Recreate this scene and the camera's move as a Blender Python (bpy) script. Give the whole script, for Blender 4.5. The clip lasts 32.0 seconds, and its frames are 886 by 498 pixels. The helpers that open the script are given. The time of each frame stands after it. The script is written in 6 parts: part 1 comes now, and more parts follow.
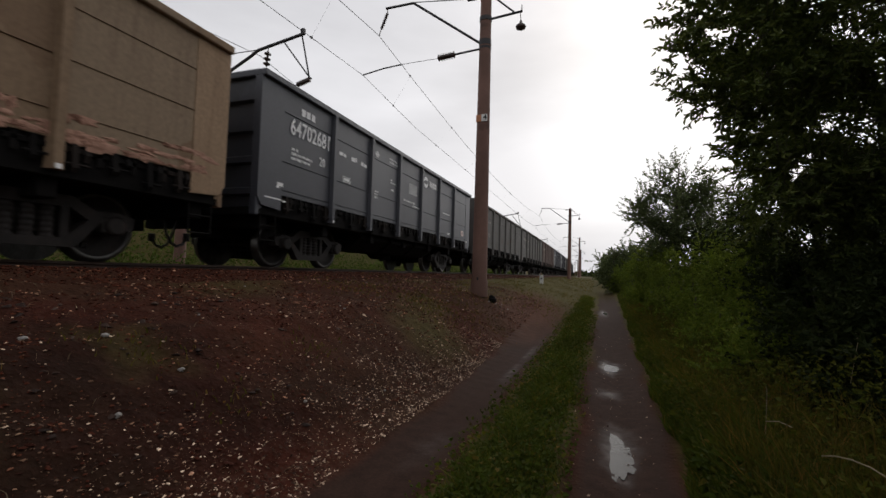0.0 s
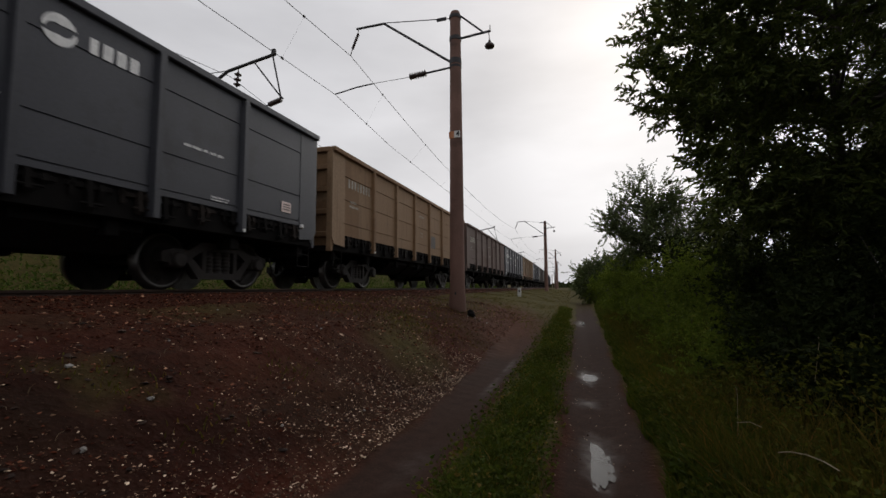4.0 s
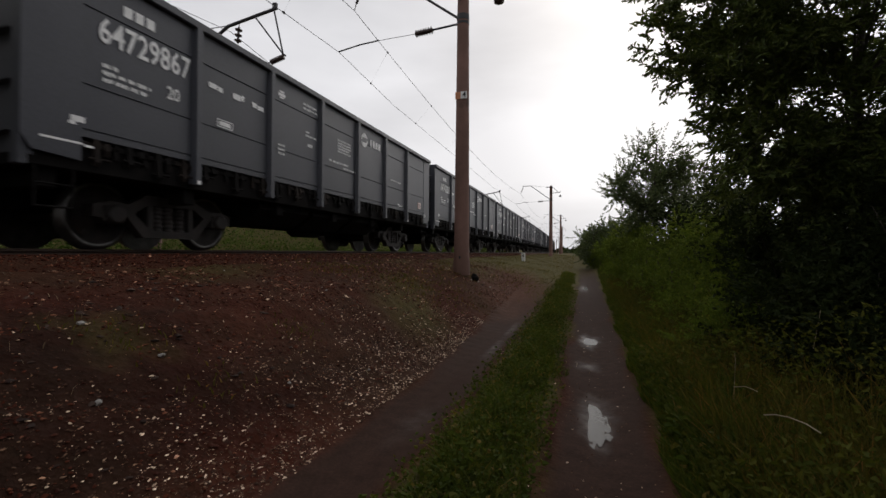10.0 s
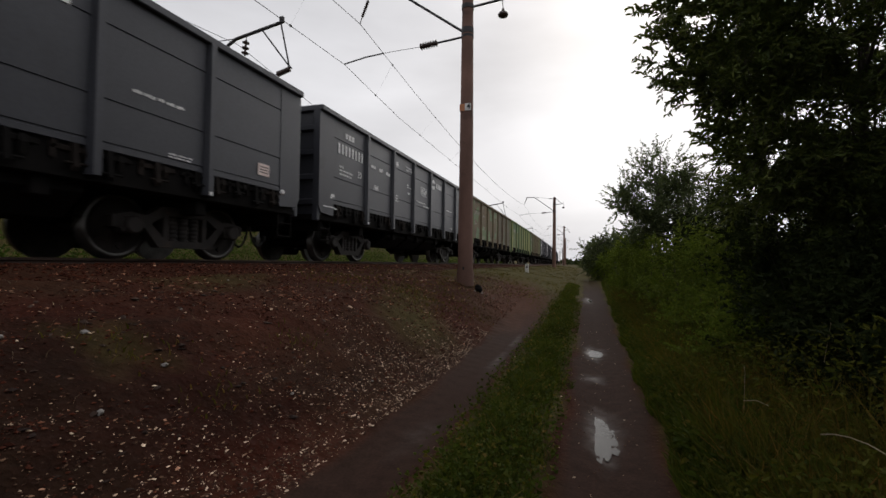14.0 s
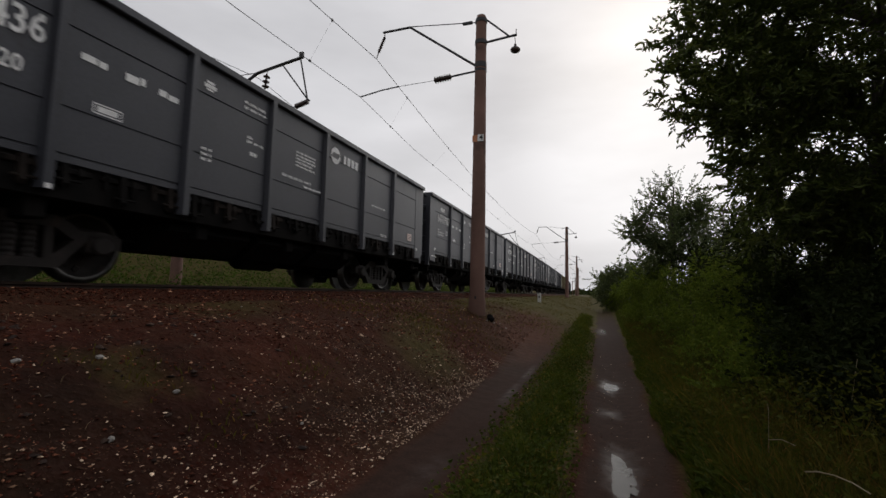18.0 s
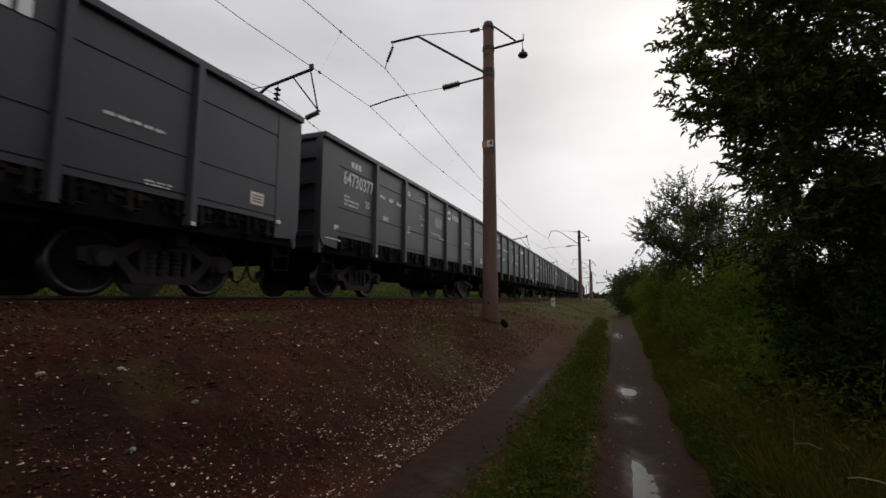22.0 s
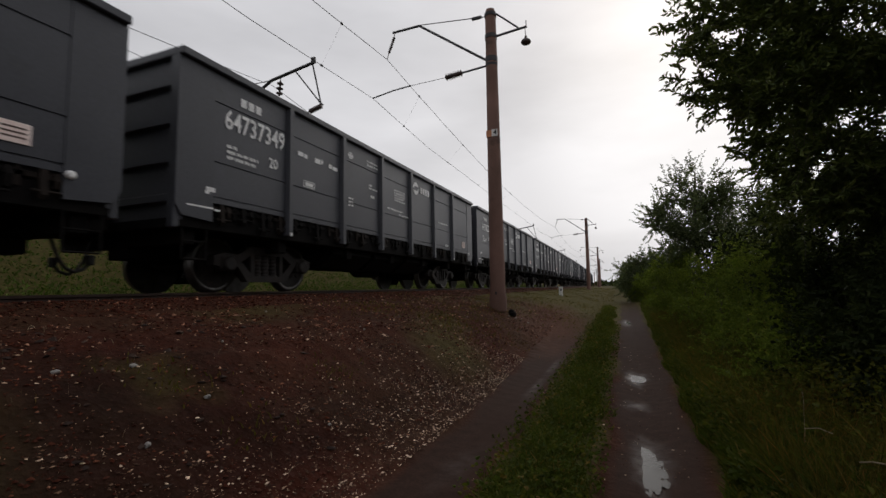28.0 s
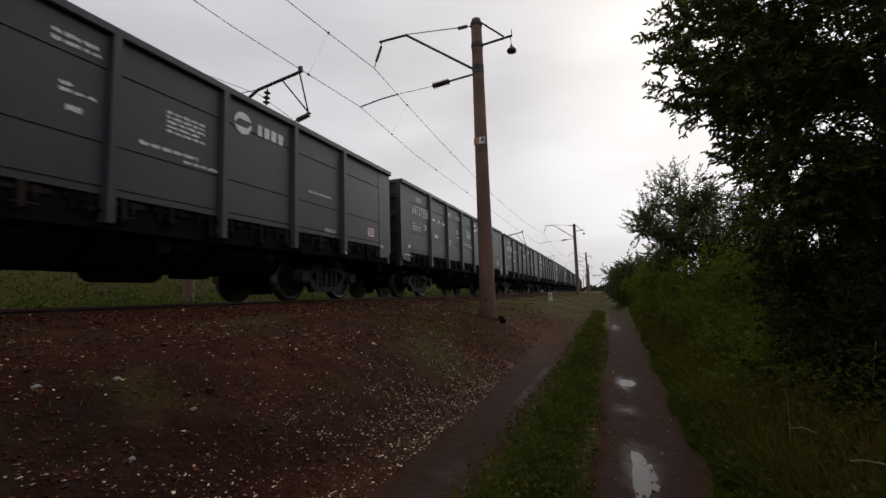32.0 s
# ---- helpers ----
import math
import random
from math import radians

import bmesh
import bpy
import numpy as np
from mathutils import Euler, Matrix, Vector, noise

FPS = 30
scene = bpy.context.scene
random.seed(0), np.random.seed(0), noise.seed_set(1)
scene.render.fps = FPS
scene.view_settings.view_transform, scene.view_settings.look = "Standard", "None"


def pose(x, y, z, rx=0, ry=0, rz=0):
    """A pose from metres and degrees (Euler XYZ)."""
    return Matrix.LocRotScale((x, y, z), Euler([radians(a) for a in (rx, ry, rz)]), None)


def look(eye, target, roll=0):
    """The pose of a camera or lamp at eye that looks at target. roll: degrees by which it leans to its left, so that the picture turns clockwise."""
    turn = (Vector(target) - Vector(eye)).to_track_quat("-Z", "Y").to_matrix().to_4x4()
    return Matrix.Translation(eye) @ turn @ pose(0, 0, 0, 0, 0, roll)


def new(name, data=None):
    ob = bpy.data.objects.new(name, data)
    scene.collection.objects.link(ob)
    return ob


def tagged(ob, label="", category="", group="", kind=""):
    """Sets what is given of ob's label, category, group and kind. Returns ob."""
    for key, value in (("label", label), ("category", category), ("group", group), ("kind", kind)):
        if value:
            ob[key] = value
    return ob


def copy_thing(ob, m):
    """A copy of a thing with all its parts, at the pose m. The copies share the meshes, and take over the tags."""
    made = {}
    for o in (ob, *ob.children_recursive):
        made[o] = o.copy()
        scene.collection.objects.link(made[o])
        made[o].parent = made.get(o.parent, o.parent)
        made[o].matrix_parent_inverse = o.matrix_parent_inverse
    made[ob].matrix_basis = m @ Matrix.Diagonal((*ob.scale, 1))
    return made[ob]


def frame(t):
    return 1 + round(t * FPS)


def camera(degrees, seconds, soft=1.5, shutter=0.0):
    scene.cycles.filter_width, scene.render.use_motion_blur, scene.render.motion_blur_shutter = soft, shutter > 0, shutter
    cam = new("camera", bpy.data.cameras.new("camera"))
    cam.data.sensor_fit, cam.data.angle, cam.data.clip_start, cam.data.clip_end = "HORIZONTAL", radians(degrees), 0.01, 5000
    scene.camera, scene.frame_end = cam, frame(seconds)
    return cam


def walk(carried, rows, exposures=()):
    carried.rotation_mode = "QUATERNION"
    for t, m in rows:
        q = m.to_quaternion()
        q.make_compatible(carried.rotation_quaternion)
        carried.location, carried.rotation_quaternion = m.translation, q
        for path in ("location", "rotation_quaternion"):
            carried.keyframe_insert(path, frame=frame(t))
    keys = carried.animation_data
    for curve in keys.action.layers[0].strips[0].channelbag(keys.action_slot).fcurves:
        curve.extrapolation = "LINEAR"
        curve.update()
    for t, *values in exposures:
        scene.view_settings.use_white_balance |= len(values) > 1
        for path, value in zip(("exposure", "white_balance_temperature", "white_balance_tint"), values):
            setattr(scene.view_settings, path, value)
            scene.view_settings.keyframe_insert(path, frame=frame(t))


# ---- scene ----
cam = camera(89.0, 32.0, soft=1.5, shutter=0.10)
# seconds, eye x, y, z, yaw, pitch, roll: a hand-held camera that stands beside the path
PATH = [
    (0.0, -0.007, 0.006, 1.450, 19.67, 2.93, -1.66),
    (0.5, -0.003, -0.001, 1.450, 19.27, 3.30, -1.79),
    (1.0, -0.003, -0.003, 1.451, 19.37, 4.23, -1.47),
    (1.5, -0.002, -0.006, 1.451, 18.87, 4.53, -0.93),
    (2.0, 0.002, -0.004, 1.449, 18.68, 4.51, -0.76),
    (2.5, 0.012, -0.008, 1.453, 17.95, 4.21, -0.48),
    (3.0, 0.014, -0.007, 1.451, 17.30, 4.46, -0.10),
    (3.5, 0.014, -0.004, 1.454, 16.82, 4.84, 0.25),
    (4.0, 0.019, -0.006, 1.448, 16.97, 4.96, 0.33),
    (4.5, 0.021, -0.012, 1.454, 16.56, 5.45, 0.64),
    (6.5, 0.016, 0.003, 1.448, 15.83, 4.77, 0.08),
    (7.0, 0.009, -0.001, 1.451, 15.91, 5.38, -0.16),
    (7.5, 0.012, 0.001, 1.446, 15.61, 5.06, -0.39),
    (8.0, 0.015, -0.007, 1.450, 15.70, 4.53, -1.09),
    (8.5, 0.016, -0.009, 1.448, 15.41, 4.57, -1.13),
    (9.0, 0.025, -0.012, 1.449, 15.47, 3.93, -0.82),
    (9.5, 0.021, -0.008, 1.443, 16.23, 1.59, -1.15),
    (10.0, 0.021, -0.003, 1.448, 17.52, 0.37, -0.40),
    (10.5, 0.010, 0.006, 1.446, 18.61, 1.55, -0.58),
    (11.0, 0.009, 0.007, 1.445, 18.53, 1.73, -0.73),
    (11.5, 0.004, 0.008, 1.442, 18.39, 1.34, -0.67),
    (12.0, 0.006, 0.006, 1.442, 18.09, 1.06, -0.46),
    (12.5, 0.001, 0.008, 1.446, 18.12, 0.88, -0.58),
    (13.0, -0.003, 0.017, 1.442, 18.26, 1.93, -0.30),
    (13.5, 0.004, 0.007, 1.443, 17.81, 1.74, -0.72),
    (15.5, -0.015, 0.013, 1.432, 19.05, 2.82, -0.87),
    (16.0, -0.015, 0.011, 1.433, 19.84, 3.80, -1.47),
    (16.5, -0.017, 0.004, 1.436, 20.73, 4.35, -1.35),
    (17.0, -0.022, 0.005, 1.439, 20.13, 4.72, -1.97),
    (17.5, -0.018, 0.008, 1.440, 19.90, 4.76, -1.41),
    (18.0, -0.010, -0.000, 1.445, 19.35, 5.37, -1.27),
    (18.5, -0.004, -0.005, 1.440, 19.48, 4.88, -0.51),
    (19.0, 0.004, -0.009, 1.441, 18.61, 4.84, -0.77),
    (19.5, -0.007, 0.004, 1.442, 18.16, 4.72, -0.69),
    (20.0, -0.008, 0.006, 1.440, 18.25, 5.36, -0.29),
    (20.5, -0.011, 0.005, 1.442, 18.03, 5.65, 0.28),
    (21.0, -0.012, 0.001, 1.443, 18.61, 5.86, 0.68),
    (21.5, -0.018, 0.000, 1.441, 20.25, 5.31, -0.27),
    (22.0, -0.016, -0.005, 1.445, 20.96, 6.16, -0.19),
    (22.5, -0.010, -0.012, 1.452, 21.53, 6.29, 0.45),
    (23.0, -0.002, -0.015, 1.452, 21.79, 6.06, 0.12),
    (23.5, -0.012, -0.005, 1.444, 21.05, 5.42, -0.39),
    (24.0, -0.015, 0.005, 1.448, 20.31, 5.88, -0.89),
    (24.5, -0.019, 0.015, 1.444, 19.90, 6.01, -0.32),
    (26.5, -0.002, 0.003, 1.450, 19.96, 6.19, 1.42),
    (27.0, -0.004, 0.002, 1.452, 21.79, 4.61, 1.87),
    (27.5, -0.008, 0.001, 1.450, 22.43, 4.82, 0.88),
    (28.0, -0.006, -0.001, 1.452, 21.94, 5.00, 0.97),
    (28.5, -0.004, -0.003, 1.447, 20.46, 5.97, 1.18),
    (29.0, -0.006, 0.002, 1.446, 20.45, 5.73, 1.32),
    (29.5, -0.007, 0.004, 1.451, 19.85, 6.49, 0.92),
    (30.0, -0.002, -0.000, 1.449, 19.43, 6.95, 0.96),
    (30.5, 0.003, -0.001, 1.449, 18.82, 6.36, 1.44),
    (31.0, 0.003, 0.000, 1.449, 19.53, 6.06, 2.04),
    (31.5, 0.008, -0.001, 1.452, 20.28, 5.24, 1.83),
    (32.0, 0.009, -0.004, 1.448, 20.70, 5.91, 1.82),
]
# the film camera opens and closes a little: seconds, stops
LIGHTING = [(0, .37), (1.2, .19), (6.5, .15), (9.2, .14), (10, .33), (13.5, .33), (16, .21), (18, .15), (24, .15), (27, .17), (32, .16)]
walk(cam, [(t, pose(x, y, z, 90 + p, r, w)) for t, x, y, z, w, p, r in PATH], LIGHTING)

# ---- light: a bright overcast sky, thinnest ahead over the path ----
SUN_AZ, SUN_EL = 9.0, 34.0
world = bpy.data.worlds.new("overcast_sky")
scene.world = world
world.use_nodes = True


def sky_nodes():
    nt = world.node_tree
    nt.nodes.clear()
    N, L = nt.nodes.new, nt.links.new
    out, bg = N("ShaderNodeOutputWorld"), N("ShaderNodeBackground")
    sky = N("ShaderNodeTexSky")
    sky.sky_type, sky.sun_disc = "NISHITA", False
    sky.sun_elevation, sky.sun_rotation = radians(SUN_EL), radians(SUN_AZ)
    sky.dust_density, sky.air_density = 6.0, 1.5
    dim = N("ShaderNodeVectorMath")
    dim.operation = "SCALE"
    dim.inputs["Scale"].default_value = 0.09
    L(sky.outputs[0], dim.inputs[0])
    co, mp = N("ShaderNodeTexCoord"), N("ShaderNodeMapping")
    mp.inputs["Scale"].default_value = (1.0, 1.0, 3.2)
    L(co.outputs["Generated"], mp.inputs["Vector"])
    clouds = N("ShaderNodeTexNoise")
    clouds.inputs["Scale"].default_value, clouds.inputs["Detail"].default_value = 1.7, 5.0
    clouds.inputs["Roughness"].default_value = 0.5
    L(mp.outputs[0], clouds.inputs["Vector"])
    ramp = N("ShaderNodeValToRGB")
    ramp.color_ramp.elements[0].position, ramp.color_ramp.elements[0].color = 0.34, (0.50, 0.497, 0.518, 1)
    ramp.color_ramp.elements[1].position, ramp.color_ramp.elements[1].color = 0.66, (0.675, 0.67, 0.695, 1)
    L(clouds.outputs["Fac"], ramp.inputs[0])
    # the thin place in the cloud in front of the sun
    dot = N("ShaderNodeVectorMath")
    dot.operation = "DOT_PRODUCT"
    az, el = radians(SUN_AZ), radians(19)
    dot.inputs[1].default_value = (math.sin(az) * math.cos(el), math.cos(az) * math.cos(el), math.sin(el))
    L(co.outputs["Generated"], dot.inputs[0])
    thin = N("ShaderNodeMapRange")
    thin.interpolation_type = "SMOOTHSTEP"
    for k, v in zip(("From Min", "From Max", "To Min", "To Max"), (0.93, 1.0, 0.0, 0.19)):
        thin.inputs[k].default_value = v
    L(dot.outputs["Value"], thin.inputs["Value"])
    add = N("ShaderNodeVectorMath")
    add.operation = "ADD"
    L(ramp.outputs[0], add.inputs[0])
    L(thin.outputs[0], add.inputs[1])
    # the cloud is thickest overhead
    part_z = N("ShaderNodeSeparateXYZ")
    L(co.outputs["Generated"], part_z.inputs[0])
    thick = N("ShaderNodeMapRange")
    thick.interpolation_type = "SMOOTHSTEP"
    for k, v in zip(("From Min", "From Max", "To Min", "To Max"), (0.50, 0.95, 1.0, 0.95)):
        thick.inputs[k].default_value = v
    L(part_z.outputs["Z"], thick.inputs["Value"])
    back = N("ShaderNodeMapRange")          # and heavier away from the sun
    back.interpolation_type = "SMOOTHSTEP"
    for k, v in zip(("From Min", "From Max", "To Min", "To Max"), (-0.7, 0.25, 0.8, 1.0)):
        back.inputs[k].default_value = v
    L(part_z.outputs["Y"], back.inputs["Value"])
    both = N("ShaderNodeMath")
    both.operation = "MULTIPLY"
    L(thick.outputs[0], both.inputs[0])
    L(back.outputs[0], both.inputs[1])
    over = N("ShaderNodeVectorMath")
    over.operation = "SCALE"
    L(add.outputs[0], over.inputs[0])
    L(both.outputs[0], over.inputs["Scale"])
    mix = N("ShaderNodeMix")
    mix.data_type = "RGBA"
    mix.inputs[0].default_value = 0.96
    L(dim.outputs[0], mix.inputs[6])
    L(over.outputs[0], mix.inputs[7])
    L(mix.outputs[2], bg.inputs["Color"])
    bg.inputs["Strength"].default_value = 1.0
    L(bg.outputs[0], out.inputs[0])


sky_nodes()
sun = new("sun", bpy.data.lights.new("sun", "SUN"))
sun.data.energy, sun.data.angle, sun.data.color = 0.55, radians(40), (1.0, 0.97, 0.93)
sun.matrix_world = look((0, 0, 30), (-math.sin(radians(SUN_AZ)) * 30, -math.cos(radians(SUN_AZ)) * 30, 30 - 30 * math.tan(radians(SUN_EL))))
scene.view_settings.exposure = 0.0

# ---- the plan: z 0 is the wet path, y runs along the track ----
XT, ZR = -7.28, 1.454          # near track's middle, top of rail
XF = XT - 4.1                  # far track's middle
RADIUS = 2900.0                # the line curves gently to the left
PERIOD, BODY = 13.92, 13.22    # wagon over couplers, wagon body
MAST_YS = (-27.5, 12.28, 53.0, 97.0, 141.0, 185.0, 229.0, 273.0, 317.0)


def bend(y):
    return -max(0.0, y) ** 2 / (2 * RADIUS)


# ---- mesh tools ----
class Mesh:
    """Vertices and faces of one part."""

    def __init__(self):
        self.v, self.f, self.s = [], [], []

    def add(self, v, f, smooth=False):
        k = len(self.v)
        self.v += [tuple(p) for p in v]
        self.f += [tuple(i + k for i in q) for q in f]
        self.s += [smooth] * len(f)
        return self

    def box(self, x0, y0, z0, x1, y1, z1, c=0.0):
        if c <= 0:
            v = [(x, y, z) for x in (x0, x1) for y in (y0, y1) for z in (z0, z1)]
            return self.add(v, [(0, 1, 3, 2), (4, 6, 7, 5), (0, 4, 5, 1), (2, 3, 7, 6), (0, 2, 6, 4), (1, 5, 7, 3)])
        lo, hi = (x0, y0, z0), (x1, y1, z1)
        v, key = [], {}
        for sx in (0, 1):
            for sy in (0, 1):
                for sz in (0, 1):
                    s = (sx, sy, sz)
                    for a in range(3):
                        p = [(hi[i] - c if s[i] else lo[i] + c) if i != a else (hi[i] if s[i] else lo[i]) for i in range(3)]
                        key[s, a] = len(v)
                        v.append(p)
        f = []
        for a in range(3):
            b, d = (a + 1) % 3, (a + 2) % 3
            for sa in (0, 1):
                q = []
                for sb, sd in ((0, 0), (1, 0), (1, 1), (0, 1)):
                    s = [0, 0, 0]
                    s[a], s[b], s[d] = sa, sb, sd
                    q.append(key[tuple(s), a])
                f.append(q if sa else q[::-1])
            for sb in (0, 1):
                for sd in (0, 1):
                    s0, s1 = [0, 0, 0], [0, 0, 0]
                    s0[a], s0[b], s0[d] = 0, sb, sd
                    s1[a], s1[b], s1[d] = 1, sb, sd
                    q = [key[tuple(s0), b], key[tuple(s1), b], key[tuple(s1), d], key[tuple(s0), d]]
                    f.append(q if sb != sd else q[::-1])
        for s in [(i, j, k) for i in (0, 1) for j in (0, 1) for k in (0, 1)]:
            q = [key[s, 0], key[s, 1], key[s, 2]]
            f.append(q if sum(s) % 2 else q[::-1])
        return self.add(v, f)

    def tube(self, p, q, r, r2=None, n=10, caps=True):
        p, q = Vector(p), Vector(q)
        r2 = r if r2 is None else r2
        w = (q - p).normalized()
        a = w.orthogonal().normalized()
        b = w.cross(a)
        ring = [(math.cos(2 * math.pi * i / n), math.sin(2 * math.pi * i / n)) for i in range(n)]
        v = [p + (a * c + b * s) * r for c, s in ring] + [q + (a * c + b * s) * r2 for c, s in ring]
        self.add(v, [(i, (i + 1) % n, n + (i + 1) % n, n + i) for i in range(n)], True)
        if caps:
            self.add(v[:n], [tuple(range(n))[::-1]])
            self.add(v[n:], [tuple(range(n))])
        return self

    def line(self, pts, r, n=6):
        for p, q in zip(pts, pts[1:]):
            self.tube(p, q, r, n=n, caps=True)
        return self

    def lathe(self, p, axis, rings, n=16):
        """Rings of (distance along the axis, radius)."""
        p, w = Vector(p), Vector(axis).normalized()
        a = w.orthogonal().normalized()
        b = w.cross(a)
        v = []
        for h, r in rings:
            v += [p + w * h + (a * math.cos(2 * math.pi * i / n) + b * math.sin(2 * math.pi * i / n)) * r for i in range(n)]
        f = [(j * n + i, j * n + (i + 1) % n, (j + 1) * n + (i + 1) % n, (j + 1) * n + i) for j in range(len(rings) - 1) for i in range(n)]
        self.add(v, f, True)
        self.add(v[:n], [tuple(range(n))[::-1]])
        return self.add(v[-n:], [tuple(range(n))])

    def prism(self, profile, axis, a, b):
        """A closed outline (two coordinates) pushed along axis 0, 1 or 2 from a to b."""
        n = len(profile)

        def at(p, h):
            q = list(p)
            q.insert(axis, h)
            return q
        v = [at(p, a) for p in profile] + [at(p, b) for p in profile]
        return self.add(v, [(i, (i + 1) % n, n + (i + 1) % n, n + i) for i in range(n)] + [tuple(range(n))[::-1], tuple(range(n, 2 * n))])

    def prism_xz(self, profile, a, b):
        """An outline of (x, z) pushed along y."""
        n = len(profile)
        v = [(x, a, z) for x, z in profile] + [(x, b, z) for x, z in profile]
        return self.add(v, [(i, (i + 1) % n, n + (i + 1) % n, n + i) for i in range(n)] + [tuple(range(n))[::-1], tuple(range(n, 2 * n))])

    def data(self, name, material):
        me = bpy.data.meshes.new(name)
        me.from_pydata(self.v, [], self.f)
        me.polygons.foreach_set("use_smooth", self.s)
        me.materials.append(material)
        bm = bmesh.new()
        bm.from_mesh(me)
        bmesh.ops.recalc_face_normals(bm, faces=bm.faces)
        bm.to_mesh(me)
        bm.free()
        return me


def part(name, mesh, material, parent=None, label="", at=(0, 0, 0)):
    me = mesh.data(name, material) if isinstance(mesh, Mesh) else mesh
    ob = new(name, me)
    ob.location = at
    ob.parent = parent
    return tagged(ob, label)


def thing(name, label, category, at=(0, 0, 0), group="", kind="", turn=0.0):
    ob = new(name)
    ob.empty_display_size = 0.2
    ob.location, ob.rotation_euler = at, (0, 0, turn)
    return tagged(ob, label, category, group, kind)


def fast(name, verts, faces, material, smooth=False):
    """A large mesh out of arrays: verts (n, 3), faces (m, 3 or 4)."""
    verts, faces = np.asarray(verts, np.float32), np.asarray(faces, np.int32)
    me = bpy.data.meshes.new(name)
    k = faces.shape[1]
    me.vertices.add(len(verts))
    me.vertices.foreach_set("co", verts.ravel())
    me.loops.add(faces.size)
    me.loops.foreach_set("vertex_index", faces.ravel())
    me.polygons.add(len(faces))
    me.polygons.foreach_set("loop_start", np.arange(0, faces.size, k, dtype=np.int32))
    me.polygons.foreach_set("use_smooth", np.full(len(faces), smooth))
    me.update(calc_edges=True)
    me.materials.append(material)
    return me


# ---- materials ----
def material(name, rough=0.8, metal=0.0, spec=0.4):
    m = bpy.data.materials.new(name)
    m.use_nodes = True
    b = m.node_tree.nodes["Principled BSDF"]
    b.inputs["Roughness"].default_value, b.inputs["Metallic"].default_value = rough, metal
    b.inputs["Specular IOR Level"].default_value = spec
    return m, m.node_tree.nodes.new, m.node_tree.links.new, b


def noise_node(N, L, vec, scale, detail=4.0, rough=0.55):
    n = N("ShaderNodeTexNoise")
    n.inputs["Scale"].default_value, n.inputs["Detail"].default_value, n.inputs["Roughness"].default_value = scale, detail, rough
    L(vec, n.inputs["Vector"])
    return n.outputs["Fac"]


def ramp_node(N, L, fac, *stops):
    r = N("ShaderNodeValToRGB")
    e = r.color_ramp.elements
    while len(e) < len(stops):
        e.new(0.5)
    for el, (p, c) in zip(e, stops):
        el.position, el.color = p, (*c, 1) if len(c) == 3 else c
    L(fac, r.inputs[0])
    return r.outputs[0]


def mix_node(N, L, fac, a, b, blend="MIX"):
    m = N("ShaderNodeMix")
    m.data_type, m.blend_type = "RGBA", blend
    for sock, v in ((m.inputs[0], fac), (m.inputs[6], a), (m.inputs[7], b)):
        if isinstance(v, (int, float)):
            sock.default_value = v
        elif isinstance(v, tuple):
            sock.default_value = (*v, 1)
        else:
            L(v, sock)
    return m.outputs[2]


def bump_node(N, L, b, height, strength, distance):
    n = N("ShaderNodeBump")
    n.inputs["Distance"].default_value = distance
    if isinstance(strength, float):
        n.inputs["Strength"].default_value = strength
    else:
        L(strength, n.inputs["Strength"])
    L(height, n.inputs["Height"])
    L(n.outputs[0], b.inputs["Normal"])


def grey(v):
    return (v, v, v)


def worn(name, c0, c1, scale=3.0, fine=40.0, rough=0.75, metal=0.0, bump=0.3, depth=0.004, stain=None, amount=0.55, spec=0.4, vary=0.0):
    """Two-scale surface: broad tone from c0 to c1, stains, fine grain."""
    m, N, L, b = material(name, rough, metal, spec)
    co = N("ShaderNodeTexCoord").outputs["Object"]
    info = N("ShaderNodeObjectInfo")
    off = N("ShaderNodeVectorMath")
    off.operation = "MULTIPLY_ADD"
    L(info.outputs["Random"], off.inputs[0])
    off.inputs[1].default_value = (31.0, 17.0, 11.0)
    L(co, off.inputs[2])
    vec = off.outputs[0]
    big = noise_node(N, L, vec, scale)
    small = noise_node(N, L, vec, fine, 3.0)
    col = ramp_node(N, L, big, (0.3, c0), (0.7, c1))
    if stain:
        mask = ramp_node(N, L, noise_node(N, L, vec, scale * 0.9, 7.0, 0.68), (amount, grey(0)), (amount + 0.09, grey(1)))
        col = mix_node(N, L, mask, col, stain)
    col = mix_node(N, L, 0.5, col, ramp_node(N, L, small, (0.25, grey(0.55)), (0.75, grey(1.25))), "MULTIPLY")
    if vary:
        hsv = N("ShaderNodeHueSaturation")
        val = N("ShaderNodeMapRange")
        val.inputs["To Min"].default_value, val.inputs["To Max"].default_value = 1 - vary, 1 + vary
        L(info.outputs["Random"], val.inputs["Value"])
        L(val.outputs[0], hsv.inputs["Value"])
        L(col, hsv.inputs["Color"])
        col = hsv.outputs[0]
    L(col, b.inputs["Base Color"])
    rr = N("ShaderNodeMapRange")
    rr.inputs["To Min"].default_value, rr.inputs["To Max"].default_value = rough - 0.12, min(1, rough + 0.12)
    L(big, rr.inputs["Value"])
    L(rr.outputs[0], b.inputs["Roughness"])
    bump_node(N, L, b, small, bump, depth)
    return m


